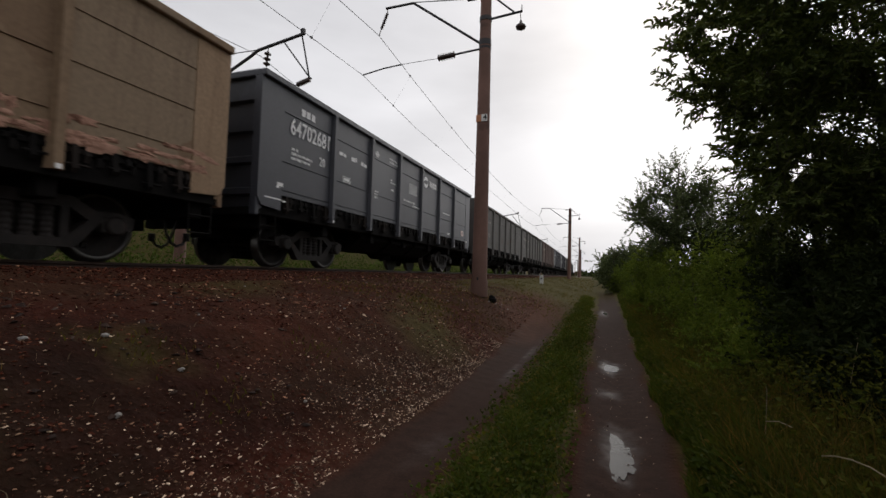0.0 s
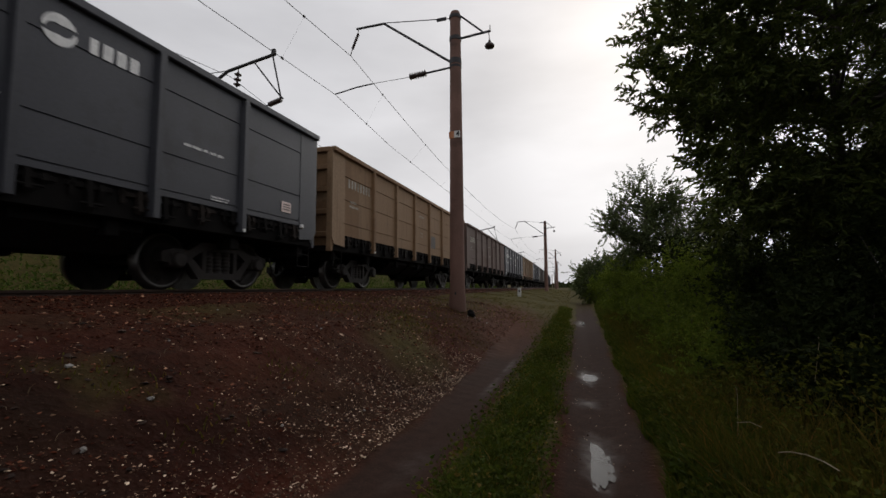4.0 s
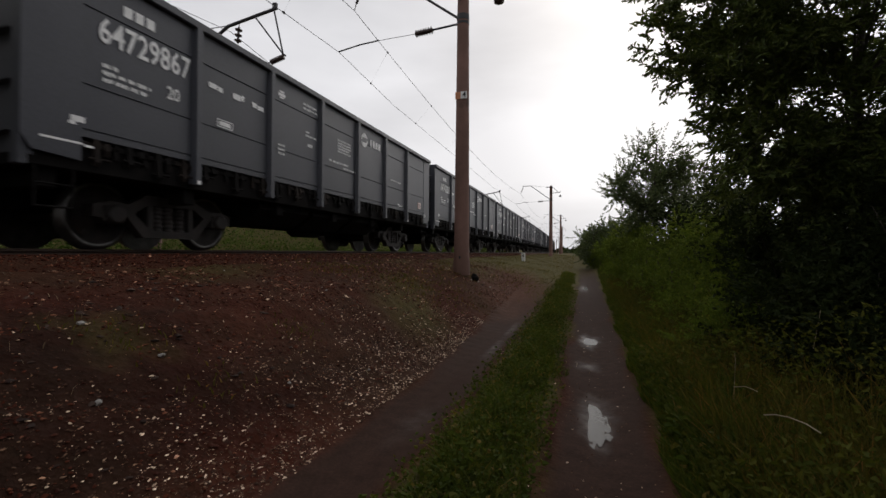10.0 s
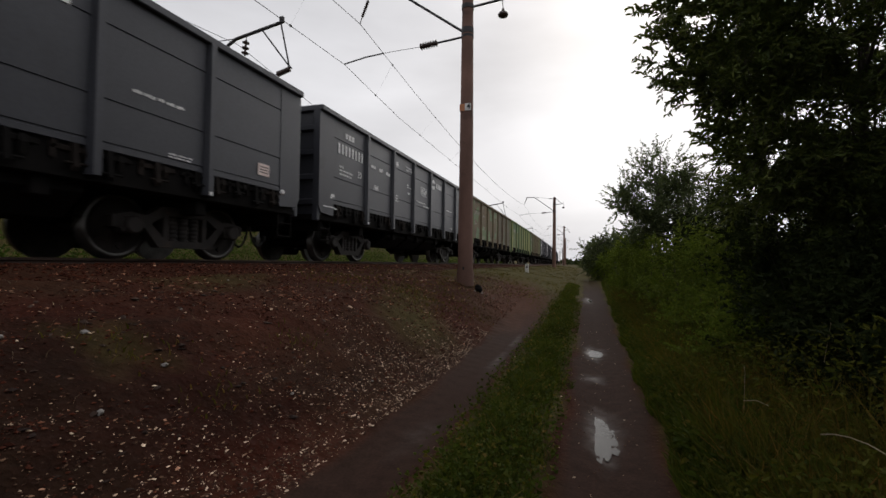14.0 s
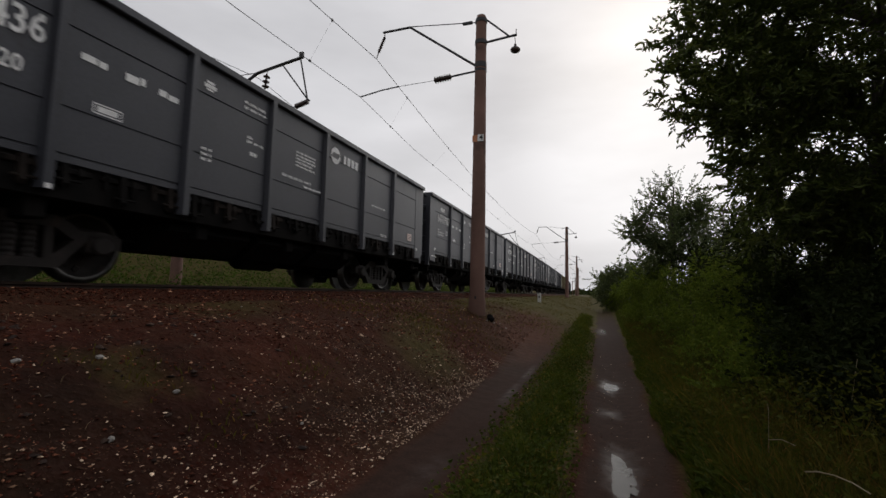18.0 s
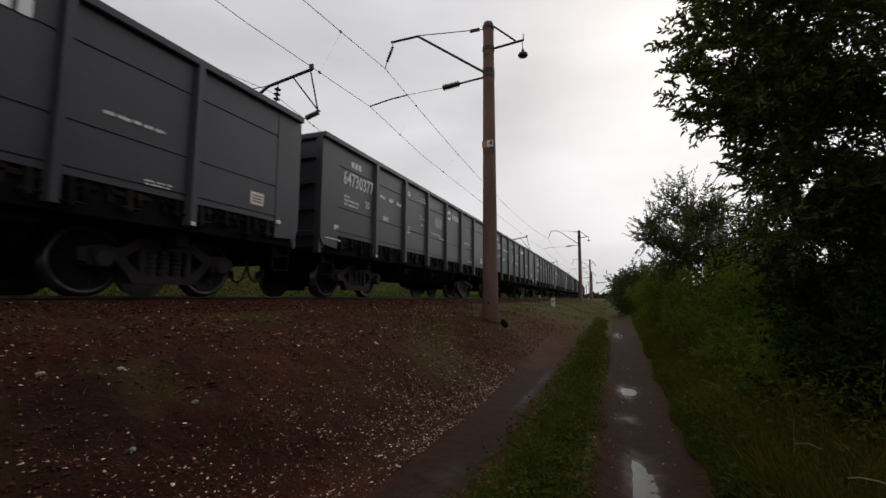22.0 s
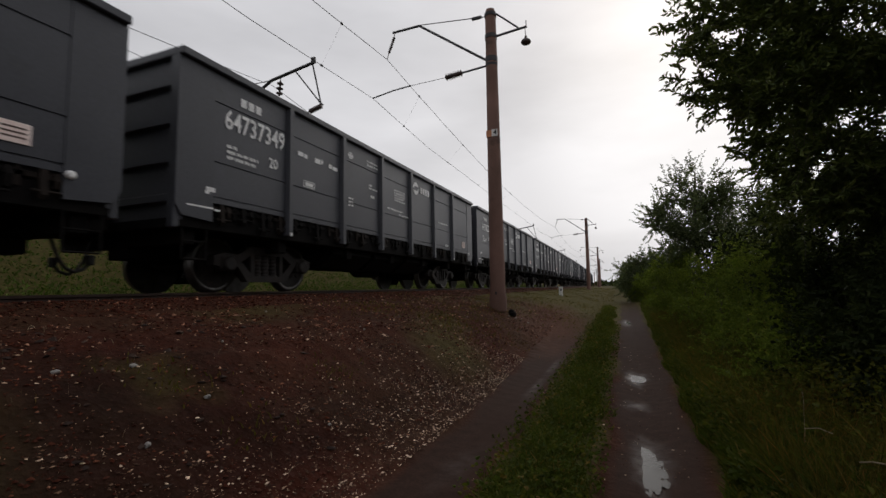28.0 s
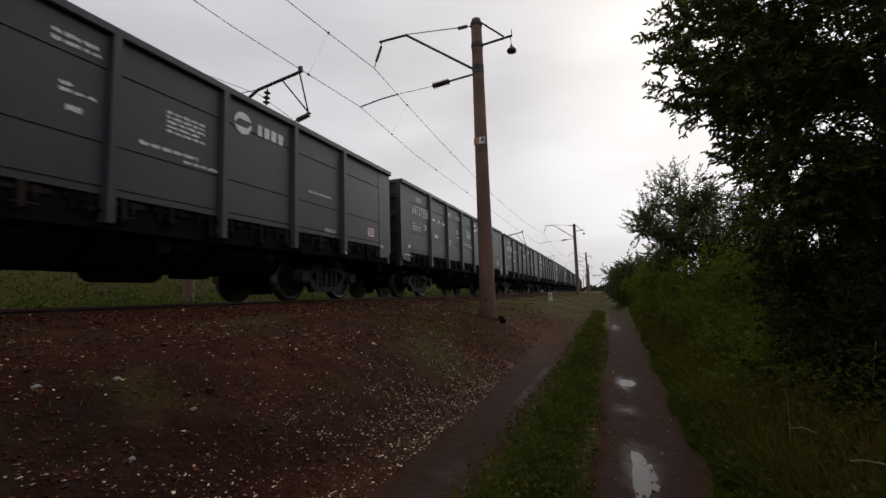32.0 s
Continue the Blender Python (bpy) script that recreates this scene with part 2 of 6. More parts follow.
def island_mat(name, stops, rough=0.7, spec=0.4, transl=0.0):
    """Colour by piece of a joined mesh."""
    m, N, L, b = material(name, rough, 0, spec)
    geo = N("ShaderNodeNewGeometry")
    col = ramp_node(N, L, geo.outputs["Random Per Island"], *stops)
    co = N("ShaderNodeTexCoord").outputs["Object"]
    col = mix_node(N, L, 0.6, col, ramp_node(N, L, noise_node(N, L, co, 0.9, 2.0), (0.3, grey(0.6)), (0.7, grey(1.3))), "MULTIPLY")
    L(col, b.inputs["Base Color"])
    if transl:
        out = m.node_tree.nodes["Material Output"]
        tr, mx = N("ShaderNodeBsdfTranslucent"), N("ShaderNodeMixShader")
        L(mix_node(N, L, 1.0, col, (1.0, 1.0, 0.45), "MULTIPLY"), tr.inputs["Color"])
        mx.inputs[0].default_value = transl
        L(b.outputs[0], mx.inputs[1])
        L(tr.outputs[0], mx.inputs[2])
        L(mx.outputs[0], out.inputs["Surface"])
    return m


def ground_material():
    m, N, L, b = material("wet_ground", 0.8, 0, 0.05)
    co = N("ShaderNodeTexCoord").outputs["Object"]
    big, mid, fine = noise_node(N, L, co, 0.7, 5.0), noise_node(N, L, co, 7.0, 4.0), noise_node(N, L, co, 45.0, 3.0, 0.7)
    grit = N("ShaderNodeTexVoronoi")
    grit.inputs["Scale"].default_value = 26.0
    L(co, grit.inputs["Vector"])

    def mask(name):
        a = N("ShaderNodeAttribute")
        a.attribute_name = name
        return a.outputs["Fac"]
    soil = ramp_node(N, L, big, (0.3, (0.034, 0.0108, 0.0070)), (0.5, (0.068, 0.0188, 0.0104)), (0.72, (0.034, 0.0128, 0.0082)))
    soil = mix_node(N, L, 0.55, soil, ramp_node(N, L, mid, (0.3, grey(0.5)), (0.7, grey(1.4))), "MULTIPLY")
    chips = ramp_node(N, L, grit.outputs["Color"], (0.0, (0.02458, 0.008689, 0.005771)), (0.6, (0.06145, 0.01839, 0.01154)), (0.92, (0.07989, 0.03677, 0.02742)), (1.0, (0.1843, 0.09028, 0.07218)))
    soil = mix_node(N, L, 0.5, soil, chips)
    dun = ramp_node(N, L, noise_node(N, L, co, 0.55, 4.0, 0.6), (0.36, grey(0)), (0.58, grey(1)))
    soil = mix_node(N, L, dun, soil, mix_node(N, L, 0.5, soil, ramp_node(N, L, mid, (0.3, (0.020, 0.0150, 0.009)), (0.7, (0.046, 0.033, 0.018)))))
    soil = mix_node(N, L, mask("dark_earth"), soil, mix_node(N, L, 1.0, soil, (0.50, 0.52, 0.58), "MULTIPLY"))
    moss = ramp_node(N, L, mid, (0.3, (0.046, 0.046, 0.014)), (0.7, (0.100, 0.082, 0.029)))
    green = mix_node(N, L, mask("grass"), soil, moss)
    mud = ramp_node(N, L, mid, (0.3, (0.030, 0.0162, 0.0118)), (0.7, (0.045, 0.0248, 0.0182)))
    mud = mix_node(N, L, 0.35, mud, ramp_node(N, L, fine, (0.3, grey(0.6)), (0.7, grey(1.2))), "MULTIPLY")
    clay = ramp_node(N, L, mid, (0.3, (0.066, 0.030, 0.019)), (0.7, (0.094, 0.044, 0.028)))
    col = mix_node(N, L, mask("clay"), mix_node(N, L, mask("mud"), green, mud), clay)
    L(mix_node(N, L, 0.4, col, ramp_node(N, L, fine, (0.25, grey(0.55)), (0.75, grey(1.2))), "MULTIPLY"), b.inputs["Base Color"])
    dry, wet = N("ShaderNodeMapRange"), N("ShaderNodeMapRange")
    dry.inputs["To Min"].default_value, dry.inputs["To Max"].default_value = 0.95, 0.86
    L(mask("mud"), dry.inputs["Value"])
    soak = N("ShaderNodeMath")
    soak.operation = "MULTIPLY"
    L(mask("wet"), soak.inputs[0])
    L(ramp_node(N, L, mid, (0.32, grey(0.35)), (0.6, grey(1))), soak.inputs[1])
    L(soak.outputs[0], wet.inputs["Value"])
    L(dry.outputs[0], wet.inputs["To Min"])
    wet.inputs["To Max"].default_value = 0.28
    L(wet.outputs[0], b.inputs["Roughness"])
    gloss = N("ShaderNodeMapRange")
    gloss.inputs["To Min"].default_value, gloss.inputs["To Max"].default_value = 0.05, 0.3
    L(soak.outputs[0], gloss.inputs["Value"])
    L(gloss.outputs[0], b.inputs["Specular IOR Level"])
    trodden = N("ShaderNodeMapRange")           # the ruts are pressed smooth
    trodden.inputs["To Min"].default_value, trodden.inputs["To Max"].default_value = 0.9, 0.08
    L(mask("mud"), trodden.inputs["Value"])
    bump_node(N, L, b, mix_node(N, L, 0.4, mix_node(N, L, 0.5, fine, grit.outputs["Distance"]), mid), trodden.outputs[0], 0.04)
    return m


GROUND = ground_material()
BALLAST = island_mat("ballast_stone", ((0.0, (0.02618, 0.007344, 0.00396)), (0.66, (0.06243, 0.01555, 0.007286)), (0.90, (0.09871, 0.02938, 0.01426)), (0.975, (0.2014, 0.08467, 0.0491)), (1.0, (0.6243, 0.3456, 0.2218))), 0.75, 0.08)
PEBBLE = island_mat("pale_gravel", ((0.0, (0.030, 0.0135, 0.0085)), (0.58, (0.066, 0.032, 0.019)), (0.80, (0.200, 0.122, 0.078)), (1.0, (0.86, 0.66, 0.49))), 0.7, 0.10)
CHIP = island_mat("pale_chip", ((0.0, (0.1488, 0.08032, 0.0459)), (0.6, (0.2727, 0.1606, 0.101)), (1.0, (0.6818, 0.4927, 0.3488))), 0.7, 0.08)
COBBLE = island_mat("sunken_cobble", ((0.0, (0.0186, 0.0108, 0.0085)), (0.7, (0.0372, 0.02322, 0.0185)), (1.0, (0.0806, 0.054, 0.0425))), 0.75, 0.10)
REDSTONE = island_mat("rust_red_stone", ((0.0, (0.0425, 0.0136, 0.00765)), (0.6, (0.08925, 0.0272, 0.0136)), (0.9, (0.1275, 0.0476, 0.0255)), (1.0, (0.255, 0.1445, 0.0935))), 0.75, 0.08)
PALE = worn("pale_stone", (0.2058, 0.1911, 0.1764), (0.294, 0.2793, 0.2597), 20, 150, 0.7)
GRASS = island_mat("path_grass", ((0.0, (0.040, 0.060, 0.009)), (0.6, (0.068, 0.088, 0.013)), (0.92, (0.100, 0.100, 0.019)), (1.0, (0.200, 0.140, 0.045))), 0.7, 0.10, 0.42)
TALLGRASS = island_mat("tall_grass", ((0.0, (0.06248, 0.06259, 0.01281)), (0.7, (0.1083, 0.09236, 0.02136)), (0.95, (0.1562, 0.1043, 0.02846)), (1.0, (0.25, 0.1342, 0.04982))), 0.8, 0.06, 0.42)
WEED = island_mat("verge_weed_leaf", ((0.0, (0.05427, 0.06683, 0.01225)), (1.0, (0.1148, 0.1139, 0.02314))), 0.8, 0.06, 0.42)
DRY = island_mat("dry_stalk", ((0.0, (0.10, 0.065, 0.035)), (1.0, (0.34, 0.28, 0.18))), 0.7)
LEAF = island_mat("willow_leaf", ((0.0, (0.052, 0.0728, 0.0182)), (0.7, (0.0962, 0.1248, 0.0286)), (1.0, (0.1495, 0.169, 0.0468))), 0.55, 0.16, 0.26)
# LEAF2 holds the deep shade of the thicket in its colour
LEAF2 = island_mat("shaded_thicket_leaf", ((0.0, (0.0165, 0.024, 0.0075)), (0.7, (0.0285, 0.039, 0.01125)), (1.0, (0.045, 0.054, 0.018))), 0.7, 0.08, 0.28)
POPLAR = island_mat("poplar_leaf", ((0.0, (0.0616, 0.08131, 0.03696)), (0.7, (0.1047, 0.1331, 0.05914)), (1.0, (0.154, 0.1786, 0.08624))), 0.6, 0.14, 0.32)
SHRUB = island_mat("shrub_leaf", ((0.0, (0.07907, 0.1175, 0.01676)), (0.7, (0.1414, 0.1893, 0.02875)), (1.0, (0.2215, 0.2455, 0.04792))), 0.7, 0.10, 0.40)
MEADOW = island_mat("meadow_weeds", ((0.0, (0.0476, 0.0812, 0.0168)), (0.7, (0.0784, 0.1176, 0.0252)), (1.0, (0.119, 0.147, 0.042))), 0.8, 0.08, 0.35)
BARK = worn("grey_bark", (0.055, 0.045, 0.036), (0.105, 0.090, 0.072), 6, 60, 0.9, bump=0.8, depth=0.01)
CONCRETE = worn("brown_concrete", (0.1265, 0.06828, 0.051), (0.2034, 0.1137, 0.08925), 1.1, 50, 0.85, bump=0.4, stain=(0.08247, 0.04552, 0.0357), amount=0.56)
SLEEPER = worn("sleeper_concrete", (0.05175, 0.03038, 0.0216), (0.0828, 0.0486, 0.036), 3, 60, 0.9, stain=(0.03623, 0.0162, 0.0108))
STEEL = worn("dark_steel", (0.030, 0.030, 0.034), (0.060, 0.056, 0.058), 5, 80, 0.6, 0.3)
RUSTY = worn("rusty_steel", (0.055, 0.030, 0.020), (0.11, 0.058, 0.036), 8, 90, 0.85, 0.1)
RAILTOP = worn("worn_rail", (0.030, 0.018, 0.013), (0.052, 0.030, 0.021), 2, 120, 0.6, 0.3)
CABLE = worn("copper_cable", (0.022, 0.020, 0.020), (0.040, 0.036, 0.034), 5, 50, 0.6, 0.4)
PORCELAIN = worn("brown_porcelain", (0.040, 0.024, 0.020), (0.060, 0.036, 0.030), 9, 60, 0.25, bump=0.05)
BOGIE = worn("grimy_bogie", (0.011, 0.0092, 0.0085), (0.030, 0.0245, 0.022), 5, 60, 0.66, 0.1, stain=(0.044, 0.029, 0.022), amount=0.60, spec=0.25)
POLISHED = worn("polished_wheel_steel", (0.055, 0.052, 0.049), (0.12, 0.115, 0.11), 6, 60, 0.34, 0.8)
# grime of underframe and latches, near-black to hold the shade below the body too
UNDER = worn("grimy_shaded_underframe", (0.0046, 0.0043, 0.0043), (0.0112, 0.0099, 0.0092), 4, 50, 0.9, 0.0, spec=0.08)
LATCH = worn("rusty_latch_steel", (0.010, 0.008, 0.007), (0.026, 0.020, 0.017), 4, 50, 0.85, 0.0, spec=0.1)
LETTER = worn("white_lettering", (0.74, 0.74, 0.73), (0.90, 0.89, 0.88), 6, 40, 0.7, bump=0.05, stain=(0.45, 0.45, 0.45), amount=0.64)
FADED = worn("faded_lettering", (0.308, 0.294, 0.252), (0.476, 0.448, 0.378), 5, 40, 0.8, bump=0.05, stain=(0.168, 0.14, 0.098), amount=0.52)
WHITE = worn("white_paint", (0.62, 0.62, 0.60), (0.80, 0.79, 0.77), 7, 50, 0.7, bump=0.1, stain=(0.38, 0.36, 0.33), amount=0.62)
ORANGE = worn("orange_paint", (0.42, 0.17, 0.08), (0.55, 0.24, 0.12), 9, 60, 0.7)
BLACK = worn("black_paint", (0.012, 0.012, 0.012), (0.025, 0.025, 0.025), 9, 60, 0.7)
PINKTAG = worn("pale_pink_plate", (0.78, 0.62, 0.57), (0.88, 0.74, 0.69), 9, 60, 0.7)
DARK_PAINT = worn("charcoal_wagon_paint", (0.031, 0.0328, 0.0412), (0.044, 0.0460, 0.0560), 0.9, 25, 0.44, bump=0.12, stain=(0.027, 0.0275, 0.033), amount=0.58, spec=0.44, vary=0.10)


def patched_paint(name, main, others, rust, amount, size=1.1):
    """Old paint touched up in rough rectangles, with rust breaking through."""
    m, N, L, b = material(name, 0.8, 0, 0.3)
    co = N("ShaderNodeTexCoord").outputs["Object"]
    info = N("ShaderNodeObjectInfo")
    off = N("ShaderNodeVectorMath")
    off.operation = "MULTIPLY_ADD"
    L(info.outputs["Random"], off.inputs[0])
    off.inputs[1].default_value = (0.0, 37.0, 23.0)
    L(co, off.inputs[2])
    vec = off.outputs[0]
    cells = N("ShaderNodeTexVoronoi")
    cells.distance = "CHEBYCHEV"
    cells.inputs["Scale"].default_value, cells.inputs["Randomness"].default_value = size, 0.8
    warp = N("ShaderNodeTexNoise")
    warp.inputs["Scale"].default_value, warp.inputs["Detail"].default_value = 5.0, 4.0
    L(vec, warp.inputs["Vector"])
    bent = N("ShaderNodeVectorMath")
    bent.operation = "MULTIPLY_ADD"
    L(warp.outputs["Color"], bent.inputs[0])
    bent.inputs[1].default_value = (0.14, 0.14, 0.14)
    L(vec, bent.inputs[2])
    L(bent.outputs[0], cells.inputs["Vector"])
    pick = N("ShaderNodeSeparateColor")
    L(cells.outputs["Color"], pick.inputs[0])
    stops = [(0.0, main)] + [(0.45 + 0.55 * k / len(others), c) for k, c in enumerate(others)]
    r = N("ShaderNodeValToRGB")
    r.color_ramp.interpolation = "CONSTANT"
    while len(r.color_ramp.elements) < len(stops):
        r.color_ramp.elements.new(0.5)
    for el, (p, c) in zip(r.color_ramp.elements, stops):
        el.position, el.color = p, (*c, 1)
    L(pick.outputs[0], r.inputs[0])
    mask = ramp_node(N, L, noise_node(N, L, vec, 2.2, 7.0, 0.7), (amount, grey(0)), (amount + 0.12, grey(1)))
    col = mix_node(N, L, mask, r.outputs[0], rust)
    long = N("ShaderNodeMapping")
    long.inputs["Scale"].default_value = (1.0, 7.0, 0.5)
    L(vec, long.inputs["Vector"])
    runs = ramp_node(N, L, noise_node(N, L, long.outputs[0], 1.0, 5.0, 0.6), (0.52, grey(0)), (0.72, grey(0.5)))
    col = mix_node(N, L, runs, col, rust)
    fine = noise_node(N, L, vec, 18.0, 4.0, 0.6)
    col = mix_node(N, L, 0.55, col, ramp_node(N, L, fine, (0.25, grey(0.6)), (0.75, grey(1.3))), "MULTIPLY")
    L(col, b.inputs["Base Color"])
    bump_node(N, L, b, fine, 0.25, 0.006)
    return m


TAN_PAINT = patched_paint("tan_wagon_paint", (0.212, 0.1426, 0.0873), [(0.2293, 0.1656, 0.1086), (0.1861, 0.1196, 0.07178)], (0.1082, 0.0644, 0.04074), 0.62, 0.5)
OCHRE_PAINT = patched_paint("ochre_wagon_paint", (0.235, 0.142, 0.076), [(0.255, 0.163, 0.094), (0.205, 0.120, 0.062)], (0.120, 0.066, 0.038), 0.62, 0.5)
BROWN_PAINT = patched_paint("brown_wagon_paint", (0.122, 0.082, 0.070), [(0.142, 0.104, 0.092), (0.108, 0.071, 0.061)], (0.080, 0.045, 0.034), 0.62, 0.5)
GREEN_PAINT = patched_paint("green_wagon_paint", (0.1372, 0.2044, 0.098), [(0.168, 0.2311, 0.1036), (0.1204, 0.1904, 0.1008), (0.1792, 0.21, 0.0924)], (0.1471, 0.1092, 0.0588), 0.62, 0.8)
LIME_PAINT = patched_paint("yellow_green_wagon_paint", (0.236, 0.2626, 0.0885), [(0.2596, 0.2685, 0.1032), (0.2065, 0.2434, 0.08555)], (0.177, 0.1254, 0.06638), 0.66, 0.6)
MOSS_PAINT = patched_paint("rust_streaked_green_paint", (0.2134, 0.2468, 0.1067), [(0.2501, 0.2535, 0.1167), (0.1968, 0.2001, 0.1), (0.1834, 0.2501, 0.1167)], (0.2252, 0.1417, 0.07504), 0.55, 1.2)
OLIVE_PAINT = patched_paint("olive_wagon_paint", (0.13, 0.14, 0.0625), [(0.15, 0.1525, 0.07), (0.0975, 0.165, 0.075), (0.125, 0.125, 0.0625)], (0.1313, 0.0875, 0.0475), 0.60, 0.9)
RUST_OLIVE = patched_paint("rust_brown_olive_paint", (0.1819, 0.1527, 0.0812), [(0.1689, 0.1786, 0.08445), (0.1559, 0.1267, 0.0747), (0.2014, 0.1689, 0.09744)], (0.1624, 0.1007, 0.05846), 0.55, 1.1)
PATCHED_PAINT = patched_paint("patched_green_and_rust_paint", (0.1801, 0.1434, 0.09338), [(0.1868, 0.2501, 0.1301), (0.1567, 0.1234, 0.08337), (0.2501, 0.2751, 0.1801), (0.2001, 0.1534, 0.09671), (0.1734, 0.2368, 0.1367)], (0.1434, 0.09671, 0.0667), 0.58, 1.5)
DULL_PATCHED = patched_paint("dull_rust_brown_paint", (0.1247, 0.1044, 0.0725), [(0.1421, 0.116, 0.0812), (0.116, 0.1276, 0.0783)], (0.1102, 0.0783, 0.058), 0.58, 1.0)
RUST_POST = worn("rusty_post_paint", (0.145, 0.1131, 0.0667), (0.1885, 0.1508, 0.0899), 1.5, 30, 0.8, bump=0.25, stain=(0.1247, 0.07975, 0.0522), amount=0.52)
PALE_TAN = patched_paint("pale_tan_paint", (0.270, 0.178, 0.105), [(0.290, 0.195, 0.120)], (0.150, 0.085, 0.050), 0.66, 0.5)
PANEL_PAINT = {"green_wagon_paint": (GREEN_PAINT, GREEN_PAINT, MOSS_PAINT, MOSS_PAINT, LIME_PAINT, LIME_PAINT, LIME_PAINT), "olive_wagon_paint": (OLIVE_PAINT, OLIVE_PAINT, RUST_OLIVE, RUST_OLIVE, RUST_OLIVE, MOSS_PAINT, OLIVE_PAINT),
               "patched_green_and_rust_paint": (PATCHED_PAINT, PATCHED_PAINT, PATCHED_PAINT, PATCHED_PAINT, DULL_PATCHED, DULL_PATCHED, DULL_PATCHED)}
CORNER_PAINT = {"green_wagon_paint": LIME_PAINT, "olive_wagon_paint": GREEN_PAINT, "patched_green_and_rust_paint": OLIVE_PAINT, "tan_wagon_paint": PALE_TAN, "ochre_wagon_paint": PALE_TAN}
POST_PAINT = {"olive_wagon_paint": RUST_POST, "patched_green_and_rust_paint": RUST_POST}
SPILL = worn("pink_clay_residue", (0.2604, 0.1331, 0.09114), (0.4557, 0.2662, 0.191), 5, 40, 0.95, bump=0.6, depth=0.02, stain=(0.1411, 0.06409, 0.03906), amount=0.52)
GREYBROWN_PAINT = worn("grey_brown_wagon_paint", (0.09189, 0.08573, 0.08048), (0.1268, 0.1181, 0.1094), 0.9, 25, 0.75, bump=0.2, stain=(0.08748, 0.05949, 0.04374), amount=0.57, vary=0.06)


def water_material():
    m, N, L, b = material("muddy_water", 0.20, 0, 0.30)
    co = N("ShaderNodeTexCoord").outputs["Object"]
    L(ramp_node(N, L, noise_node(N, L, co, 5.0), (0.3, (0.0225, 0.018, 0.016)), (0.7, (0.03, 0.025, 0.0225))), b.inputs["Base Color"])
    b.inputs["IOR"].default_value = 1.16
    bump_node(N, L, b, noise_node(N, L, co, 14.0, 2.0), 0.06, 0.01)
    return m


WATER = water_material()


# ---- ground ----
PROFILE_X = (-900, -40, -21, -17.5, -15.2, -13.6, -12.9, -6.75, -6.42, -5.80, -5.3, -4.5, -3.4, -2.75, -2.05, -1.75, -1.45, -1.12, -0.66, -0.24, 0.15, 0.56, 0.8, 1.4, 4, 900)
PROFILE_Z = (7.0, 6.0, 4.7, 3.1, 0.95, 1.18, 1.25, 1.25, 1.375, 1.375, 1.25, 1.10, 0.88, 0.52, 0.10, 0.01, -0.03, 0.01, 0.07, 0.02, -0.035, 0.03, 0.10, 0.14, 0.12, 0.1)


def ground_z(x, y):
    """Height of the ground, arrays or numbers."""
    x, y = np.asarray(x, float), np.asarray(y, float)
    u = x + np.maximum(y, 0) ** 2 / (2 * RADIUS)
    z = np.interp(u, PROFILE_X, PROFILE_Z)
    gentle = np.interp(u, (-5.3, -3.4, -1.6, -0.7, 0.0), (1.22, 0.90, 0.30, 0.10, -0.02))
    k = np.clip((y - 9) / 8, 0, 1)
    z = np.where((u > -5.3) & (u < -0.4), z + (gentle - z) * k * k * (3 - 2 * k), z)
    rise = np.minimum(0.95, 0.015 * np.maximum(0, y - 9))
    z = np.where(u > -5.3, z + rise * np.clip(1 - z / 1.25, 0, 1), z)
    return z


def bumps(x, y):
    """Small unevenness of the slope and the path, zero under the track."""
    a = np.sin(x * 5.1 + 1.3 * np.sin(y * 2.3)) * np.sin(y * 4.3 + 1.7 * np.sin(x * 3.1))
    b = np.sin(x * 11.7 + y * 7.9) * np.sin(y * 13.1 - x * 6.7 + 2 * np.sin(x * 5))
    c = np.sin(x * 1.9 + 0.7) * np.sin(y * 1.3 + np.sin(x))
    w = np.where((x > -5.4) & (x < -1.9), 1.0, np.where((x > -1.75) & (x < 0.55), 0.10, 0.5)) * np.where(x < -5.4, 0.25, 1.0)
    fine = np.clip((13.5 - y) / 3, 0, 1) * np.clip((y + 1) / 2, 0, 1)
    return ((0.024 * a + 0.015 * b) * fine + 0.03 * c) * w * np.clip(1.4 - y / 60, 0, 1)


def height(x, y):
    return ground_z(x, y) + bumps(np.asarray(x, float), np.asarray(y, float))


